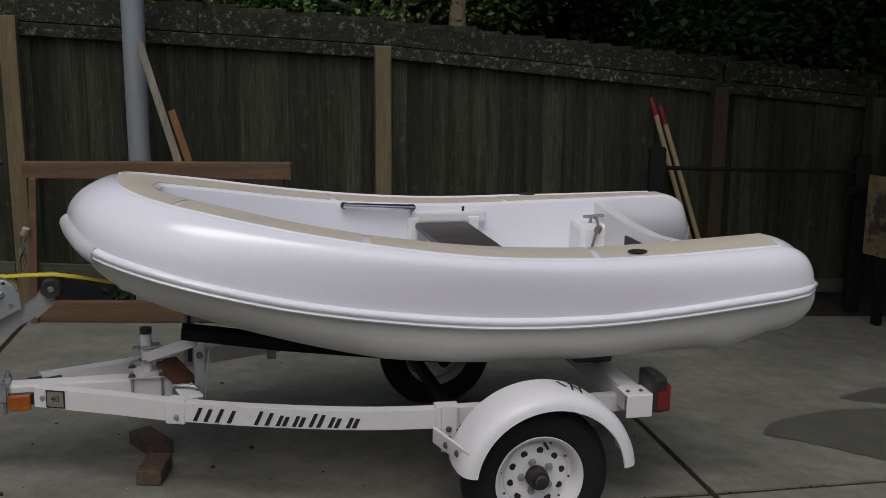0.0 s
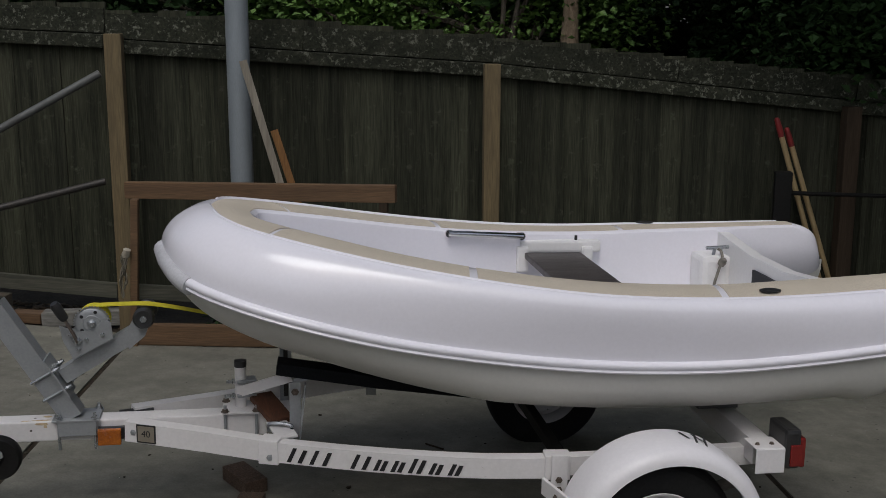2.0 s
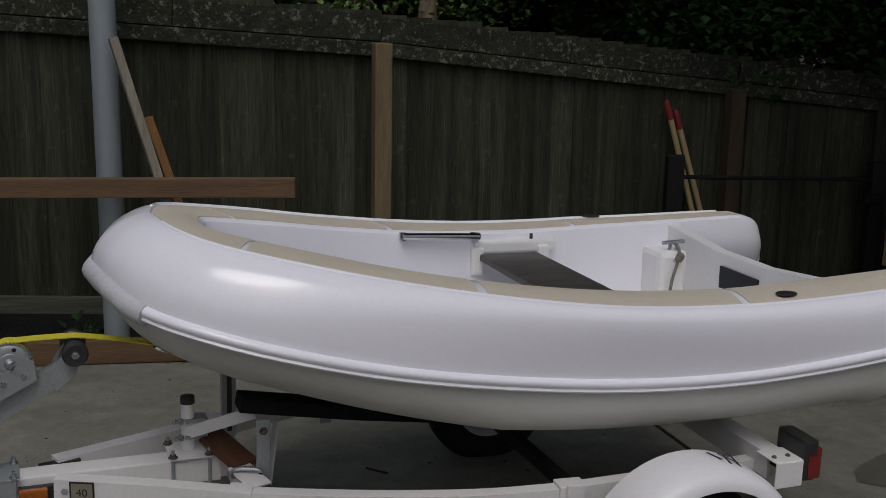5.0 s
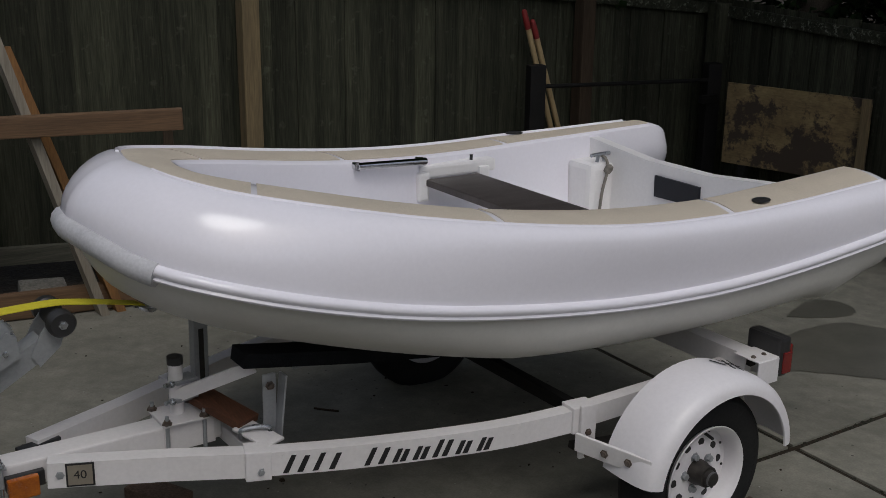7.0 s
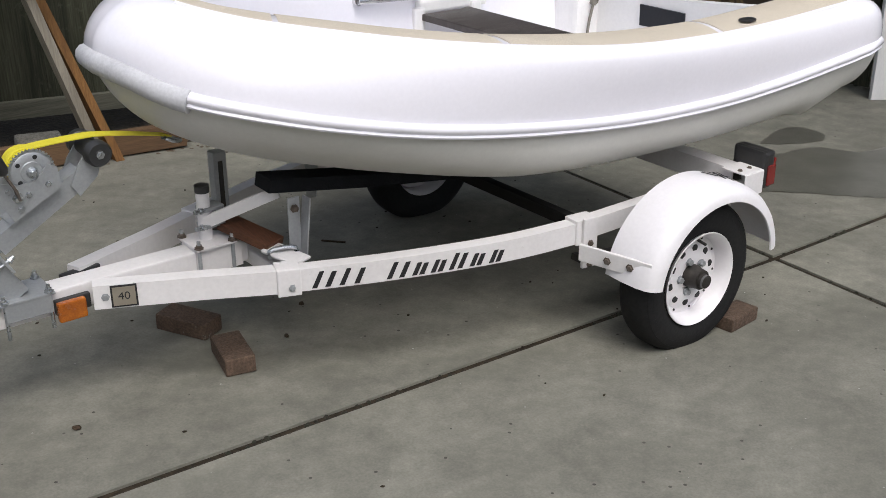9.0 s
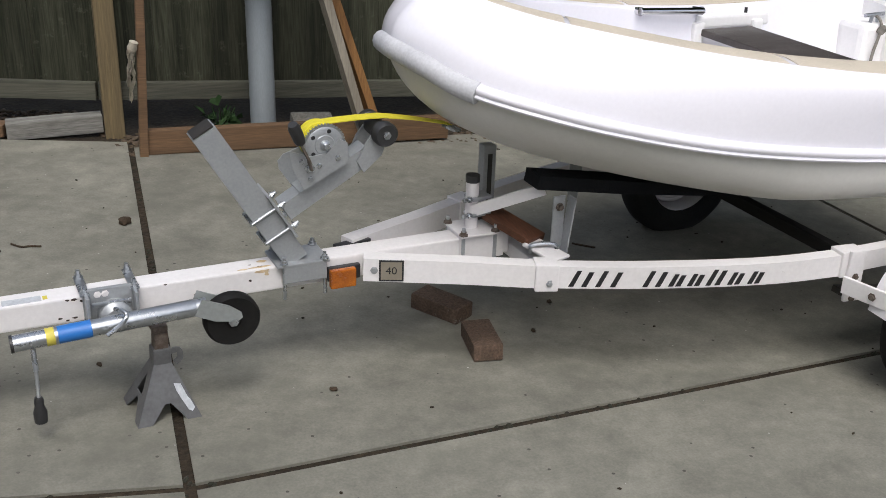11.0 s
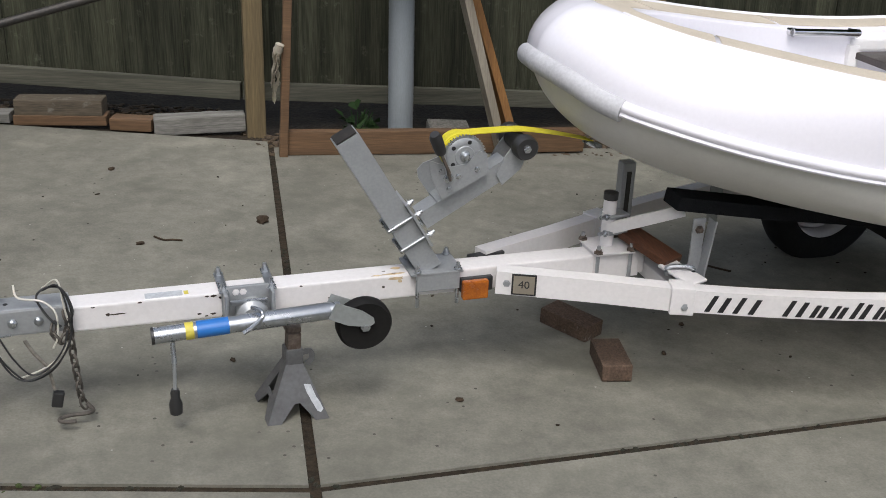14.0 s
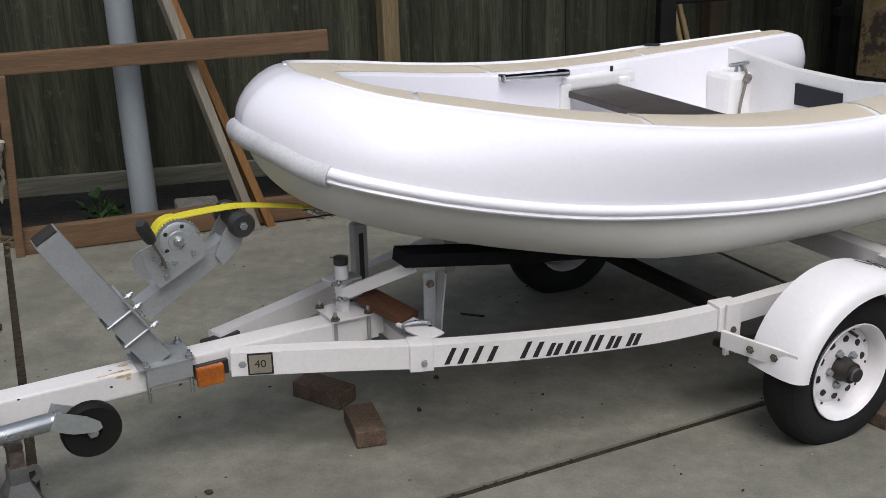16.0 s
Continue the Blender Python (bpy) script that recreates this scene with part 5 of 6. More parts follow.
def tree(at, trunk_h, spread, centre_h, clumps, per, seed, label, mat=LEAF, size=0.09, lean=(0, 0), trunk_r=0.14, upright=False, bark=None):
    rnd = random.Random(seed)
    base = Vector(at)
    t = empty("tree", Matrix.Translation(base), label, "tree")
    top = Vector((lean[0], lean[1], trunk_h))
    bm = lathe([(0, -0.2), (trunk_r * 1.25, -0.2), (trunk_r, 0.3), (trunk_r * 0.75, trunk_h * 0.6), (trunk_r * 0.4, trunk_h), (0, trunk_h)], Matrix(), 14)
    for v in bm.verts:
        k = 0 if upright else max(0, v.co.z / trunk_h)
        v.co.x += lean[0] * k + 0.03 * math.sin(v.co.z * 3)
        v.co.y += lean[1] * k
    part("trunk", bm, bark or BARK, t, smooth=True)
    crown = bmesh.new()
    for i in range(clumps):
        d = Vector((rnd.uniform(-1, 1), rnd.uniform(-1, 1), rnd.uniform(-1, 1)))
        c = Vector((lean[0], lean[1], centre_h)) + Vector((d.x * spread[0], d.y * spread[1], d.z * spread[2]))
        if i % 4 == 0:
            a = Vector((lean[0] * 0.5, lean[1] * 0.5, trunk_h * rnd.uniform(0.4, 0.85)))
            part("limb", rod(a, c, trunk_r * 0.25, 7, r2=0.012), BARK, t, smooth=True)
        leaf_clump(crown, c, rnd.uniform(0.28, 0.5), per, rnd, size)
    part("crown", crown, mat, t, "dense green leaves")
    return t


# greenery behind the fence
tree((2.42, 8.0, -0.1), 2.12, (1.5, 0.6, 0.55), 2.25, 150, 270, 11, "bright leafy tree behind the fence", LEAF_LIGHT, 0.056, lean=(-1.0, 0.6), trunk_r=0.13, upright=True, bark=BARK_SUNLIT)
tree((3.0, 7.15, -0.1), 3.3, (1.5, 0.7, 0.62), 2.85, 190, 270, 12, "dark leafy tree overhanging the fence", LEAF, 0.060, lean=(1.3, 0.0), trunk_r=0.13)
tree((5.4, 6.6, -0.2), 3.4, (2.0, 0.9, 0.85), 2.50, 230, 260, 13, "dense dark tree over the fence corner", LEAF, 0.068, lean=(-0.1, -0.1), trunk_r=0.15)
tree((-1.6, 9.0, 0), 3.6, (2.0, 0.7, 0.9), 2.7, 170, 170, 14, "shaded tree behind the fence", LEAF, 0.09, trunk_r=0.12)
tree((4.2, 9.2, -0.2), 4.6, (3.6, 0.8, 1.6), 3.0, 300, 130, 17, "tall tree far behind the fence", LEAF, 0.14, trunk_r=0.16)
tree((7.2, 5.6, -0.3), 3.6, (1.3, 2.0, 1.9), 2.0, 230, 130, 15, "leafy shrubs beyond the white door", LEAF, 0.10, trunk_r=0.10)
tree((7.7, 3.0, -0.2), 3.4, (0.8, 1.6, 1.6), 1.5, 170, 120, 16, "dense green hedge shrub by the gravel edge", LEAF, 0.09, trunk_r=0.08)
# crown above the view, added only to shade the yard's right corner
tree((6.3, 6.3, -0.3), 5.2, (2.8, 2.3, 0.8), 4.5, 280, 125, 18, "broad unseen tree added to shade the corner of the yard", LEAF, 0.165, lean=(-1.1, -1.7), trunk_r=0.18)
def thing(name, bm, mat, m, label, category, group="", bevel=0.0, smooth=False):
    ob = part(name, bm, mat, None, smooth=smooth, bevel=bevel)
    ob.matrix_world = m
    return tagged(ob, label, category, group)


# grey pole in front of the fence
thing("steel_pole", lathe([(0, 0), (0.0635, 0), (0.0635, 4.2), (0, 4.2)], Matrix(), 32), POLE, pose(-0.165, 5.885, -0.02), "tall grey painted steel pole before the fence", "pole", smooth=True)
# timber frame: a ground board, a short upright and a level beam
thing("ground_board", box((1.56, 0.05, 0.12), (0.78, 0, 0.06)), WOOD_NEW, pose(-0.805, 5.825, gz(-0.8), 0, 2.2, -7.2), "reddish brown timber board edging the concrete", "board", bevel=0.006)
thing("upright_timber", box((0.04, 0.05, 0.86), (0, 0, 0.43)), WOOD_NEW, pose(-0.792, 5.80, gz(-0.8) - 0.03, 0, 3, -9), "brown timber upright with a rag tied on", "timber", bevel=0.005)
thing("timber_beam", box((1.566, 0.05, 0.094), (0.783, 0, 0)), WOOD_NEW, pose(-0.805, 5.985, 0.879, 0, -1.2, -24.2), "reddish brown level timber beam", "timber", bevel=0.006)
thing("beam_block", box((0.045, 0.04, 0.085), (0, 0, -0.0425)), WOOD_DARK, pose(0.560, 5.370, 0.868, 0, 0, -24), "short dark timber block fixed under the beam end", "timber", bevel=0.004)
# leaning lumber
def leaning(name, a, b, w, d, mat, label):
    return thing(name, sweep([a, b], rect(w, d), up=(0, 1, 0)), mat, Matrix(), label, "lumber", "leaning lumber", bevel=0.004)


leaning("leaning_board", (0.300, 5.62, gz(0.3) - 0.03), (-0.145, 5.70, 1.60), 0.04, 0.075, WOOD_PALE, "pale grey lumber length leaning to the pole")
leaning("leaning_board", (0.385, 5.64, gz(0.3) - 0.03), (0.015, 5.80, 1.215), 0.04, 0.08, WOOD_ORANGE, "orange-brown lumber length leaning beside it")


def edging(points, size, mat, label):
    (x0, y0), (x1, y1) = points
    yaw = math.degrees(math.atan2(y1 - y0, x1 - x0))
    ln = math.hypot(x1 - x0, y1 - y0)
    z = gz(x0)
    return thing("edging_timber", box((ln, size[0], size[1]), (ln / 2, size[0] / 2, size[1] / 2)), mat, pose(x0, y0, z - 0.01 + size[2], 0, 0, yaw), label, "timber", "edging timbers", bevel=0.006)


edging(((-2.85, 6.88), (-2.40, 6.76)), (0.14, 0.09, 0.0), WOOD_OLD, "weathered timber block along the slab edge")
edging(((-2.375, 6.64), (-2.215, 6.595)), (0.10, 0.06, 0.0), BRICK, "brown brick along the slab edge")
edging(((-2.20, 6.565), (-2.015, 6.50)), (0.10, 0.05, 0.0), WOOD_BLEACHED, "pale timber strip along the slab edge")
edging(((-2.00, 6.49), (-1.56, 6.36)), (0.10, 0.05, 0.0), WOOD_NEW, "brown timber strip along the slab edge")
edging(((-1.99, 6.50), (-1.575, 6.37)), (0.12, 0.080, 0.048), WOOD_OLD, "tan timber block lying on a strip")
edging(((-1.55, 6.35), (-1.355, 6.26)), (0.10, 0.06, 0.0), WOOD_NEW, "brown timber strip along the slab edge")
edging(((-1.345, 6.225), (-0.895, 6.175)), (0.11, 0.085, 0.0), WOOD_BLEACHED, "pale topped timber along the slab edge")
thing("paving_stone", box((0.22, 0.16, 0.07), (0, 0, 0.035)), STONE, pose(0.15, 6.03, gz(0) - 0.02, 4, 3, -12), "grey concrete paving stone by the pole", "stone", bevel=0.015)

# bricks
def brick(at, turn, label, size=(0.20, 0.098, 0.058)):
    return thing("brick", box(size, (0, 0, size[2] / 2)), BRICK, pose(*at, *turn), label, "brick", "loose bricks", bevel=0.006)


brick((-0.243, 3.792, gz(-0.24)), (0, 2.2, -64), "dark worn brick lying under the trailer rail")
brick((-0.243, 3.502, gz(-0.24)), (0, 2.2, 74), "dark worn brick with a pale patch")
brick((1.285, 2.680, gz(1.28)), (0, 2.6, 4), "reddish half brick chocking the wheel", (0.165, 0.090, 0.050))

# jack stand under the tongue
def jack_stand():
    m = pose(-1.302, 3.510, gz(-1.30) - 0.002, 0, 2.6, 0)
    s = empty("jack_stand", m, "grey painted steel jack stand under the tongue", "jack stand")
    h = 0.160
    w = 0.092
    for k in range(4):
        r = pose(0, 0, 0, 0, 0, 90 * k)
        bm = bmesh.new()
        # a folded side sheet with an arch cut at its foot
        pts = [(-w, 0), (-w + 0.040, 0), (-0.008, 0.052), (0.008, 0.052), (w - 0.040, 0), (w, 0), (0.024, h), (-0.024, h)]
        if k % 2:
            pts += [(-0.026, 0.064), (0.026, 0.064), (0.0, 0.125)]
        rows = []
        for x, z in pts:
            y = -(w - (w - 0.024) * z / h)
            rows.append((x, y, z))
        outer = [bm.verts.new(r @ Vector(p)) for p in rows]
        inner = [bm.verts.new(r @ Vector((p[0] * 0.97, p[1] + 0.004, p[2]))) for p in rows]
        sheets = ((0, 1, 2, 8, 10, 7), (2, 3, 9, 8), (3, 4, 5, 6, 10, 9), (7, 10, 6)) if k % 2 else ((0, 1, 2, 7), (2, 3, 6, 7), (3, 4, 5, 6))
        for f in sheets:
            bm.faces.new([outer[i] for i in f])
            bm.faces.new([inner[i] for i in f[::-1]])
        if k % 2:
            for i, j in ((8, 9), (9, 10), (10, 8)):
                bm.faces.new((outer[i], outer[j], inner[j], inner[i]))
        for i in range(8):
            j = (i + 1) % 8
            bm.faces.new((outer[i], outer[j], inner[j], inner[i]))
        part("leg_side", bm, GREYSTEEL, s)
    part("collar", box((0.052, 0.052, 0.05), (0, 0, h + 0.018)), GREYSTEEL, s, bevel=0.005)
    part("column", box((0.040, 0.040, 0.15), (0, 0.0, h + 0.015)), RUST, s, "rusty ratchet column", bevel=0.004)
    part("saddle", box((0.044, 0.080, 0.02), (0, 0.03, 0.258)), RUST, s, bevel=0.005)
    part("pawl_lever", sweep(spline([(0.02, -0.02, h + 0.03), (0.045, -0.025, h + 0.035), (0.05, -0.025, h + 0.01), (0.035, -0.025, h - 0.005)], 4), rect(0.016, 0.006), up=(0, 1, 0)), GREYSTEEL, s)
    part("worn_paint", prism([(0.026, 0.030), (0.036, 0.024), (0.044, 0.034), (0.034, 0.058), (0.026, 0.070), (0.012, 0.108), (-0.008, 0.112), (-0.002, 0.088), (0.010, 0.062)], 0.0008, pose(0.030, -0.0935, 0.0, 67, 0, 0)), LABEL, s, "patch of white paint")
    return s


jack_stand()

# safety chain, wiring and plug at the coupler
def chain_run(points, parent):
    line = spline(points, 30)
    acc, last, flip = 0.0, line[0], False
    for p, q in zip(line[:-1], line[1:]):
        acc += (q - p).length
        if acc >= 0.026:
            acc = 0.0
            d = (q - p).normalized()
            side = d.orthogonal().normalized()
            side = Matrix.Rotation(radians(90 if flip else 0), 3, d) @ side
            flip = not flip
            loop = []
            for i in range(14):
                a = 2 * math.pi * i / 14
                loop.append(p + d * 0.019 * math.cos(a) + side * 0.010 * math.sin(a))
            part("chain_link", sweep(loop, circle(0.0036, 6), closed=True, up=d.cross(side)), CHAIN, parent, smooth=True)


chain = empty("safety_chain", RIG, "dirty steel safety chain hanging to the ground", "chain")
chain_run([(-2.335, -0.075, 0.395), (-2.325, -0.09, 0.34), (-2.322, -0.095, 0.25), (-2.316, -0.10, 0.175), (-2.312, -0.10, 0.12), (-2.300, -0.105, 0.082)], chain)
chain_run([(-2.36, -0.075, 0.360), (-2.365, -0.09, 0.32), (-2.345, -0.095, 0.305), (-2.325, -0.085, 0.34)], chain)
hz = gz(-1.85) + 0.010
part("hook", sweep(spline([(-2.300, -0.105, hz + 0.02), (-2.285, -0.112, hz), (-2.300, -0.125, hz), (-2.345, -0.125, hz), (-2.372, -0.138, hz), (-2.362, -0.155, hz), (-2.33, -0.158, hz)], 6), circle(0.006, 8)), CHAIN, chain, "open steel hook", smooth=True)
wiring = empty("trailer_wiring", RIG, "loose coil of black and white trailer wire with a plug", "cable")
for k, (mat, dv) in enumerate(((BLACK, 0.0), (BLACK, -0.008), (WIRE_W, 0.007))):
    j = 0.008 * k
    c = [(-2.515, -0.085 + dv, 0.335 + j), (-2.51, -0.095 + dv, 0.285), (-2.475, -0.10 + dv, 0.225 - j), (-2.435, -0.10 + dv, 0.192 + j), (-2.37, -0.10 + dv, 0.225 + j), (-2.325, -0.10 + dv, 0.31), (-2.318 - j, -0.09 + dv, 0.40),
         (-2.345, -0.075 + dv, 0.455 + j), (-2.385, -0.05 + dv, 0.44)]
    part("wire", sweep(spline(c, 6), circle(0.0026, 6)), mat, wiring, smooth=True)
part("wire", sweep(spline([(-2.455, -0.04, 0.455), (-2.445, -0.06, 0.425), (-2.385, -0.08, 0.418), (-2.355, -0.095, 0.385), (-2.355, -0.095, 0.32), (-2.37, -0.09, 0.28)], 6), circle(0.0030, 6)), WIRE_W, wiring, smooth=True)
part("wire", sweep(spline([(-2.44, -0.085, 0.31), (-2.42, -0.09, 0.27), (-2.39, -0.09, 0.22), (-2.378, -0.09, 0.15)], 6), circle(0.005, 6)), ROPE, wiring, smooth=True)
part("wire", sweep(spline([(-2.335, -0.10, 0.35), (-2.312, -0.11, 0.395), (-2.335, -0.085, 0.452), (-2.375, -0.06, 0.448), (-2.40, -0.07, 0.425), (-2.375, -0.09, 0.375), (-2.345, -0.095, 0.345)], 6), circle(0.0032, 6)), BLACK, wiring, smooth=True)
part("wire", sweep(spline([(-2.50, -0.09, 0.325), (-2.47, -0.10, 0.262), (-2.43, -0.104, 0.212), (-2.385, -0.108, 0.232), (-2.345, -0.108, 0.285), (-2.33, -0.10, 0.335)], 6), circle(0.0026, 6)), BLACK, wiring, smooth=True)
part("plug", box((0.030, 0.022, 0.045), (-2.373, -0.09, 0.120), (0, 12, 0)), BLACK, wiring, "black four-pin plug", bevel=0.004)

# oars with red tips, iron posts and rail
for k, (a, b) in enumerate((((3.47, 5.80, -0.02), (3.045, 5.79, 1.17)), ((3.54, 5.80, -0.02), (3.115, 5.79, 1.11)))):
    a, b = Vector(a), Vector(b)
    oar = empty("oar", Matrix(), "varnished wooden oar with a red painted tip, leaning upright", "oar", "oars")
    part("shaft", rod(a, b, 0.017, 14), OAR, oar, smooth=True)
    part("tip", lathe([(0.0175, -0.05), (0.019, -0.01), (0.016, 0.060), (0.010, 0.07), (0, 0.072)], along(b, b + (b - a)), 14), REDPAINT, oar, "red painted tip", smooth=True)
rack = empty("iron_rack", Matrix(), "black iron rack of two posts and a rail", "rack")
part("post", box((0.10, 0.08, 1.08), (3.02, 5.66, 0.387), (0, 0, -20)), BLACKIRON, rack, bevel=0.006)
part("post", box((0.10, 0.08, 1.06), (4.47, 5.53, 0.315), (0, 0, -20)), BLACKIRON, rack, bevel=0.006)
part("rail", rod((3.02, 5.65, 0.80), (4.46, 5.52, 0.735), 0.013), BLACKIRON, rack, smooth=True)
part("hinge", box((0.14, 0.05, 0.05), (4.40, 5.49, 0.62)), BLACKIRON, rack, bevel=0.008)

# stained plywood panel leaning by the right-hand fence
d = Vector((4.538 - 4.353, 4.397 - 5.304, 0))
yaw = math.degrees(math.atan2(d.y, d.x))
ply = empty("plywood_panel", pose(4.353, 5.304, 0.237, 0, 0, yaw), "stained tan plywood panel propped in the shade", "panel")
part("sheet", box((0.93, 0.018, 0.52), (0.465, 0.01, 0.26)), PLY, ply, bevel=0.003)
part("edge_strip", box((0.05, 0.03, 0.52), (0.905, -0.012, 0.26)), WOOD_TAN, ply, bevel=0.003)
part("foot", box((0.05, 0.05, 0.47), (0.15, 0.01, -0.235)), BLACKIRON, ply)
part("foot", box((0.05, 0.05, 0.47), (0.80, 0.01, -0.235)), BLACKIRON, ply)

# white door leaf and frame post beyond the boat's stern
door = empty("white_door", pose(4.56, 4.06, gz(4.6) - 0.012, 0, 0, -32), "white painted door leaf standing at the yard's edge", "door")
part("leaf", box((0.17, 0.035, 2.05), (0.085, 0, 1.03)), WHITEBOARD, door, bevel=0.004)
part("stile", box((0.11, 0.055, 2.05), (0.235, 0.0, 1.03)), WHITEBOARD, door, bevel=0.006)
part("bolt_bar", box((0.10, 0.02, 0.025), (-0.06, 0.0, 0.42)), ZINC, door, bevel=0.003)

# gravel edge
rnd = random.Random(21)
bm = bmesh.new()
for i in range(700):
    x = rnd.uniform(4.78, 6.8)
    y = 3.90 - (x - 4.8) * 0.70 + rnd.uniform(-0.05, 0.5)
    s = rnd.uniform(0.012, 0.03)
    bmesh.ops.create_icosphere(bm, subdivisions=1, radius=s, matrix=pose(x, y, gz(x) + s * 0.4, rnd.uniform(0, 90), 0, rnd.uniform(0, 90)) @ Matrix.Diagonal((1, rnd.uniform(0.6, 1), 0.6, 1)))
tagged(part("gravel", bm, STONE), "grey gravel along the edge of the concrete", "gravel", kind="stuff")

# pipes leaning on the left fence run
for a, b, r, lab in (((-3.15, 6.10, 0.30), (-0.93, 6.20, 1.515), 0.022, "long grey steel pipe leaning at a slant"), ((-3.2, 6.05, 0.39), (-0.93, 6.16, 0.905), 0.020, "long dark pipe leaning low"),
                     ((-3.3, 6.05, 0.36), (-2.40, 5.98, 0.605), 0.016, "short grey pipe leaning low")):
    thing("pipe", rod(a, b, r), PIPE if "grey" in lab else DARKSTEEL, Matrix(), lab, "pipe", "leaning pipes", smooth=True)

# rag tied to the upright
def rag():
    rnd = random.Random(5)
    r = empty("rag", pose(-0.812, 5.762, 0.558), "dirty white rag knotted round the upright", "rag")
    part("knot", lathe([(0, -0.03), (0.018, -0.022), (0.024, -0.004), (0.019, 0.014), (0.022, 0.026), (0, 0.034)], pose(0.004, 0, 0, 12, 18, 0), 9), RAG, r, smooth=True)
    for x0, ln, w0, ph in ((-0.014, 0.24, 0.024, 0.0), (0.004, 0.19, 0.020, 1.7), (-0.004, 0.13, 0.026, 3.1)):
        rows = []
        for i in range(13):
            k = i / 12
            w = w0 * (1 - 0.35 * k) + 0.006 * math.sin(i * 1.9 + ph)
            cx = x0 - 0.016 * k + 0.006 * math.sin(i * 0.7 + ph)
            rows.append([Vector((cx + w * (s - 0.5), -0.008 + 0.010 * math.sin(s * 6 + i * 0.6 + ph), -0.01 - ln * k + rnd.uniform(-0.006, 0.006) * (i == 12))) for s in (0, 0.25, 0.5, 0.75, 1)])
        bm = loft(rows)[0]
        bmesh.ops.solidify(bm, geom=bm.faces[:], thickness=0.003)
        part("strip", bm, RAG, r, smooth=True)
    return r


rag()

# weeds and litter
for k, (x, y, n) in enumerate(((-2.55, 6.98, 60), (-2.31, 6.78, 30), (-0.33, 6.10, 24))):
    bm = bmesh.new()
    rnd2 = random.Random(30 + k)
    leaf_clump(bm, (x, y, gz(x) + (0.10 if k < 2 else 0.04)), 0.11, n, rnd2, 0.075, 0.4)
    for i in range(8):
        rod((x, y, gz(x) - 0.03), (x + rnd2.uniform(-0.08, 0.08), y + rnd2.uniform(-0.08, 0.08), gz(x) + 0.12), 0.003, 5, bm)
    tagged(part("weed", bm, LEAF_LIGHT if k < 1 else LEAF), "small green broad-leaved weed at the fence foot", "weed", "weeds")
for x, y, r, mat, lab in ((-2.80, 5.94, 0.032, WOOD_DARK, "reddish dried leaf on the concrete"), (-1.072, 4.965, 0.030, WOOD_DARK, "reddish crumpled leaf by the joint")):
    bm = bmesh.new()
    bmesh.ops.create_icosphere(bm, subdivisions=2, radius=r)
    rnd2 = random.Random(int(x * 100))
    for v in bm.verts:
        v.co *= rnd2.uniform(0.7, 1.15)
        v.co.z *= 0.55
    thing("dry_leaf", bm, mat, pose(x, y, gz(x) + r * 0.4), lab, "leaf", "dry leaves")
rnd = random.Random(77)
bm = bmesh.new()
for i in range(80):
    x, y = rnd.uniform(-3.2, 2.2), rnd.uniform(2.3, 5.6)
    s = rnd.uniform(0.003, 0.007)
    bmesh.ops.create_icosphere(bm, subdivisions=1, radius=s, matrix=pose(x, y, gz(x) + s * 0.4, 0, 0, rnd.uniform(0, 180)) @ Matrix.Diagonal((rnd.uniform(0.8, 2.2), 1, 0.5, 1)))
tagged(part("litter", bm, SOIL), "scattered dark crumbs and twigs on the concrete", "litter", kind="stuff")
bm = bmesh.new()
for i in range(2200):
    s = rnd.random()
    x = -3.0 + 5.5 * s
    y = 6.9 - 0.30 * (x + 2.4) + rnd.uniform(-0.10, 0.2) if x < -0.9 else 6.02 - 0.15 * (x + 0.9) + rnd.uniform(-0.2, 0.2)
    r = rnd.uniform(0.006, 0.018)
    bmesh.ops.create_icosphere(bm, subdivisions=1, radius=r, matrix=pose(x, y, gz(x) - 0.012 + r * 0.4, 0, 0, rnd.uniform(0, 180)) @ Matrix.Diagonal((rnd.uniform(0.8, 2.5), 1, 0.5, 1)))
tagged(part("leaf_litter", bm, LITTER), "brown leaf litter along the fence foot", "litter", kind="stuff")

# single crumbs and twigs on the concrete
for k, (x, y, r) in enumerate(((-1.58, 4.82, 0.013), (-1.602, 5.714, 0.014), (0.164, 3.722, 0.010), (-0.015, 3.543, 0.009), (-1.415, 3.823, 0.010), (-0.805, 3.420, 0.011))):
    bm = bmesh.new()
    bmesh.ops.create_icosphere(bm, subdivisions=2, radius=r)
    rnd2 = random.Random(60 + k)
    for v in bm.verts:
        v.co *= rnd2.uniform(0.7, 1.1)
        v.co.x *= 1.4
        v.co.z *= 0.6
    thing("crumb", bm, WOOD_DARK, pose(x, y, gz(x) + r * 0.45, 0, 0, 25 * k), "small dark crumb of bark on the concrete", "crumb", "crumbs")
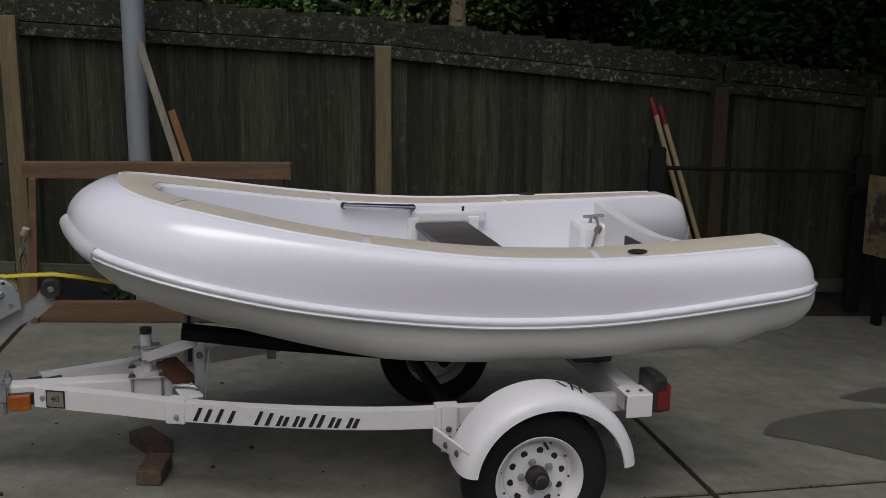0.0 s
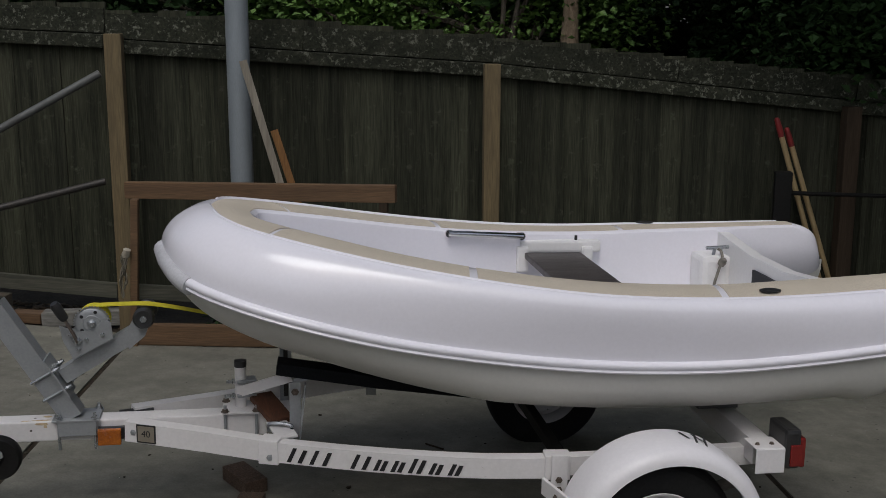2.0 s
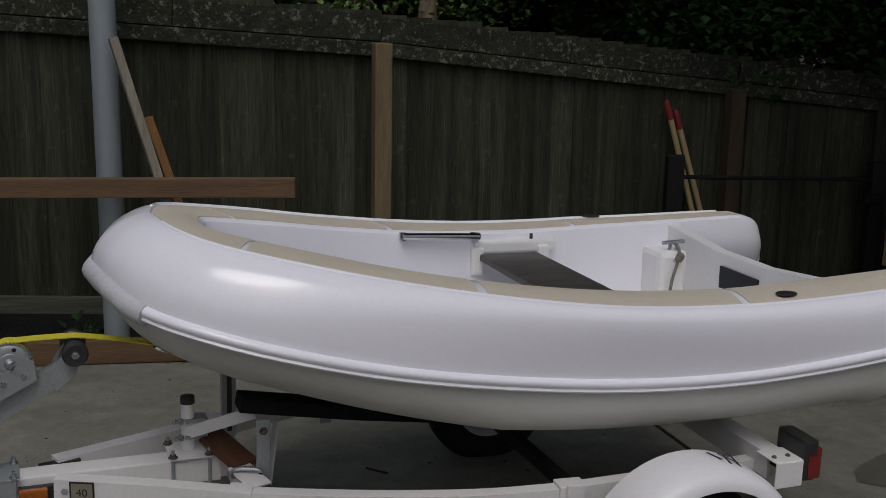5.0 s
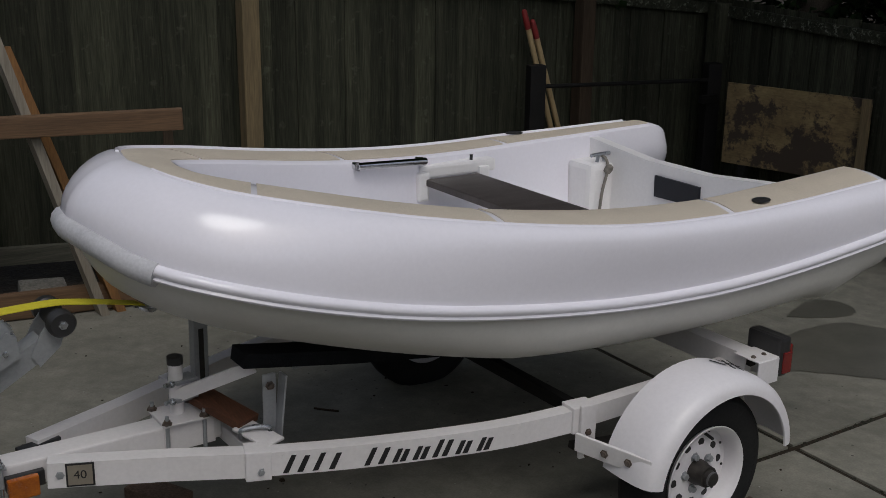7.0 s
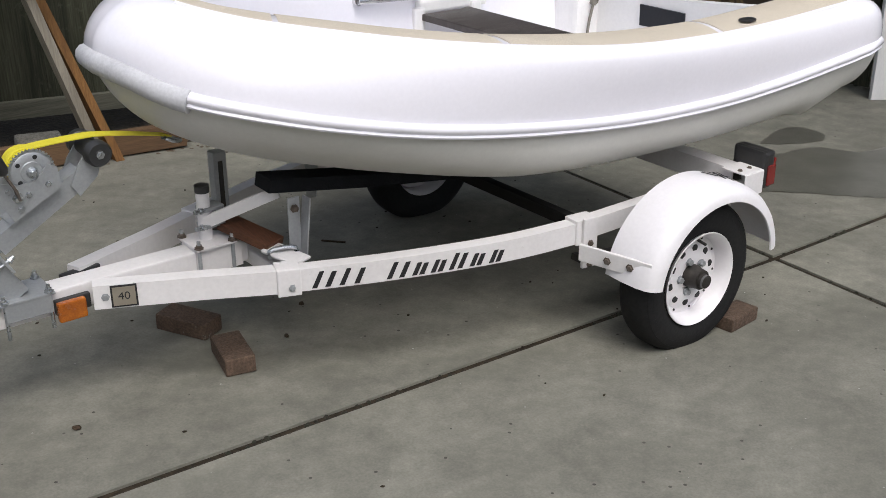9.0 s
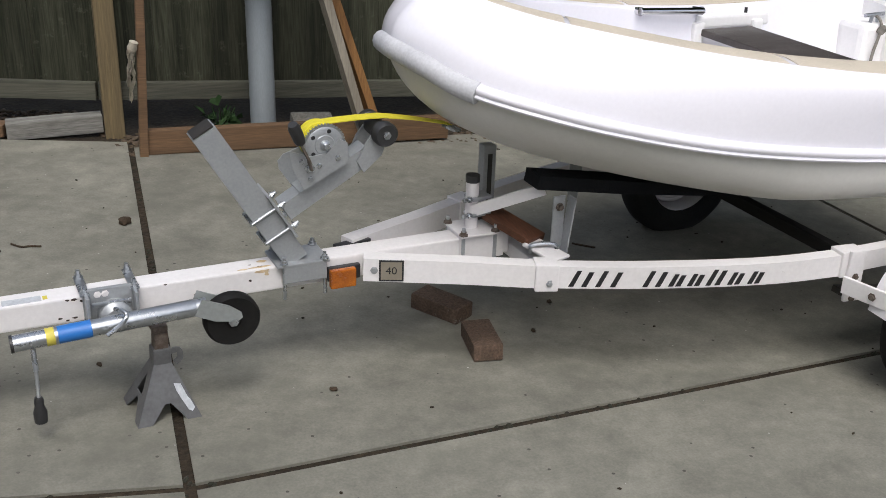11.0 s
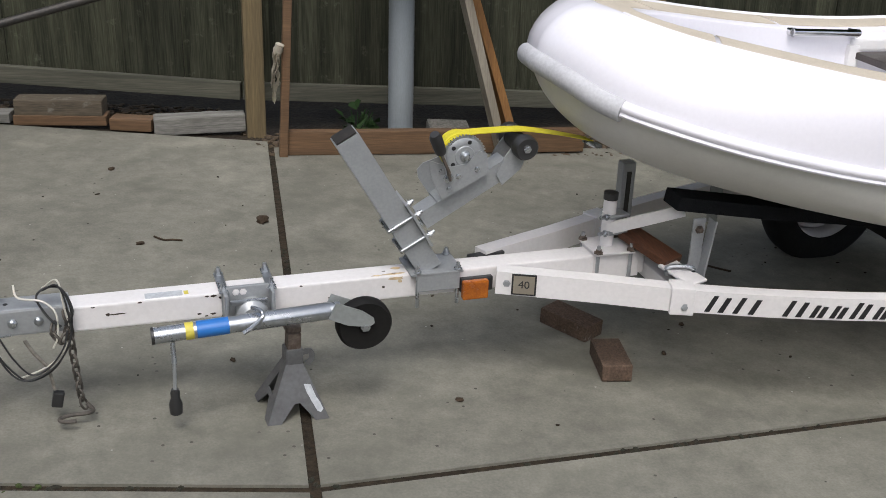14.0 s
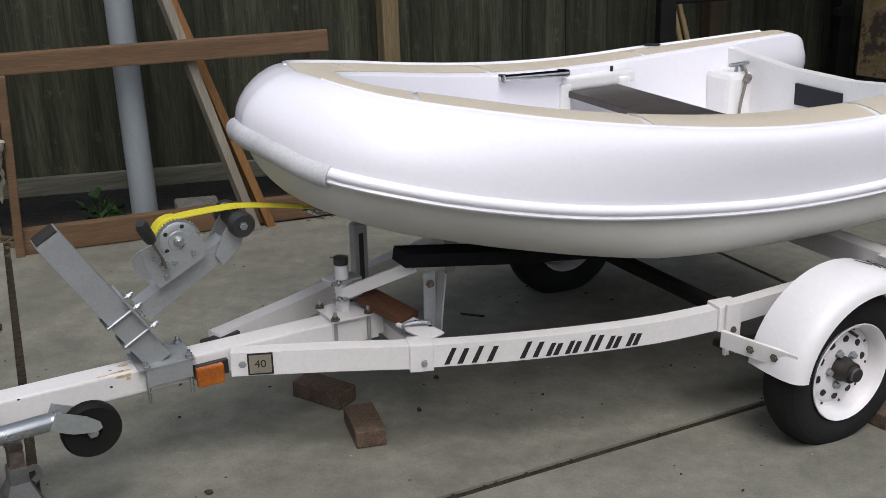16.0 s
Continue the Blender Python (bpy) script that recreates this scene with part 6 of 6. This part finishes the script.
for pts in (((-1.52, 4.88), (-1.49, 4.84), (-1.455, 4.835), (-1.42, 4.82)), ((0.561, 4.17), (0.592, 4.134), (0.628, 4.097))):
    thing("twig", sweep(spline([(x, y, gz(x) + 0.005) for x, y in pts], 4), circle(0.004, 6)), WOOD_DARK, Matrix(), "thin dark twig lying on the concrete", "twig", "twigs", smooth=True)

# moss and crumbs in the slab joints
JOINTS = [(X1, X2), (X1, (-0.80, 6.0)), (WJ, X1), (X1, (-1.90, 0.0)), (X2, (2.15, 5.50)), (X2, (1.70, 1.0)), (X2, (5.5, 2.86)), (WJ, (-2.21, 6.56)), ((-5.0, 4.13), WJ)]
rnd = random.Random(41)
bm = bmesh.new()
for (xa, ya), (xb, yb) in JOINTS:
    ln = math.hypot(xb - xa, yb - ya)
    for i in range(int(ln * 55)):
        k = rnd.random()
        if math.sin(k * ln * 4.0 + xa * 7) < rnd.uniform(-0.9, 0.3):
            continue
        x, y = xa + (xb - xa) * k + rnd.gauss(0, 0.010), ya + (yb - ya) * k + rnd.gauss(0, 0.010)
        r = rnd.uniform(0.004, 0.010)
        bmesh.ops.create_icosphere(bm, subdivisions=1, radius=r, matrix=pose(x, y, gz(x) - 0.014 + r * 0.5, 0, 0, rnd.uniform(0, 180)) @ Matrix.Diagonal((rnd.uniform(0.9, 2.0), 1, 0.9, 1)))
green = bmesh.new()
for (xa, ya), (xb, yb), dense in ((WJ, (-2.45, 5.45), 150), ((-3.6, 3.71), WJ, 70), (WJ, (-2.0, 3.28), 50)):
    ln = math.hypot(xb - xa, yb - ya)
    for i in range(int(ln * dense)):
        k = rnd.random() ** 1.3
        x, y = xa + (xb - xa) * k + rnd.gauss(0, 0.011), ya + (yb - ya) * k + rnd.gauss(0, 0.011)
        r = rnd.uniform(0.004, 0.010)
        bmesh.ops.create_icosphere(green, subdivisions=1, radius=r, matrix=pose(x, y, gz(x) - 0.008 + r * 0.5, 0, 0, rnd.uniform(0, 180)) @ Matrix.Diagonal((rnd.uniform(0.9, 2.0), 1, 0.8, 1)))
tagged(part("green_moss", green, MOSS_GREEN), "bright green moss growing along the slab joint", "moss", kind="stuff")
tagged(part("moss", bm, MOSS), "dark moss and crumbs filling the slab joints", "moss", kind="stuff")
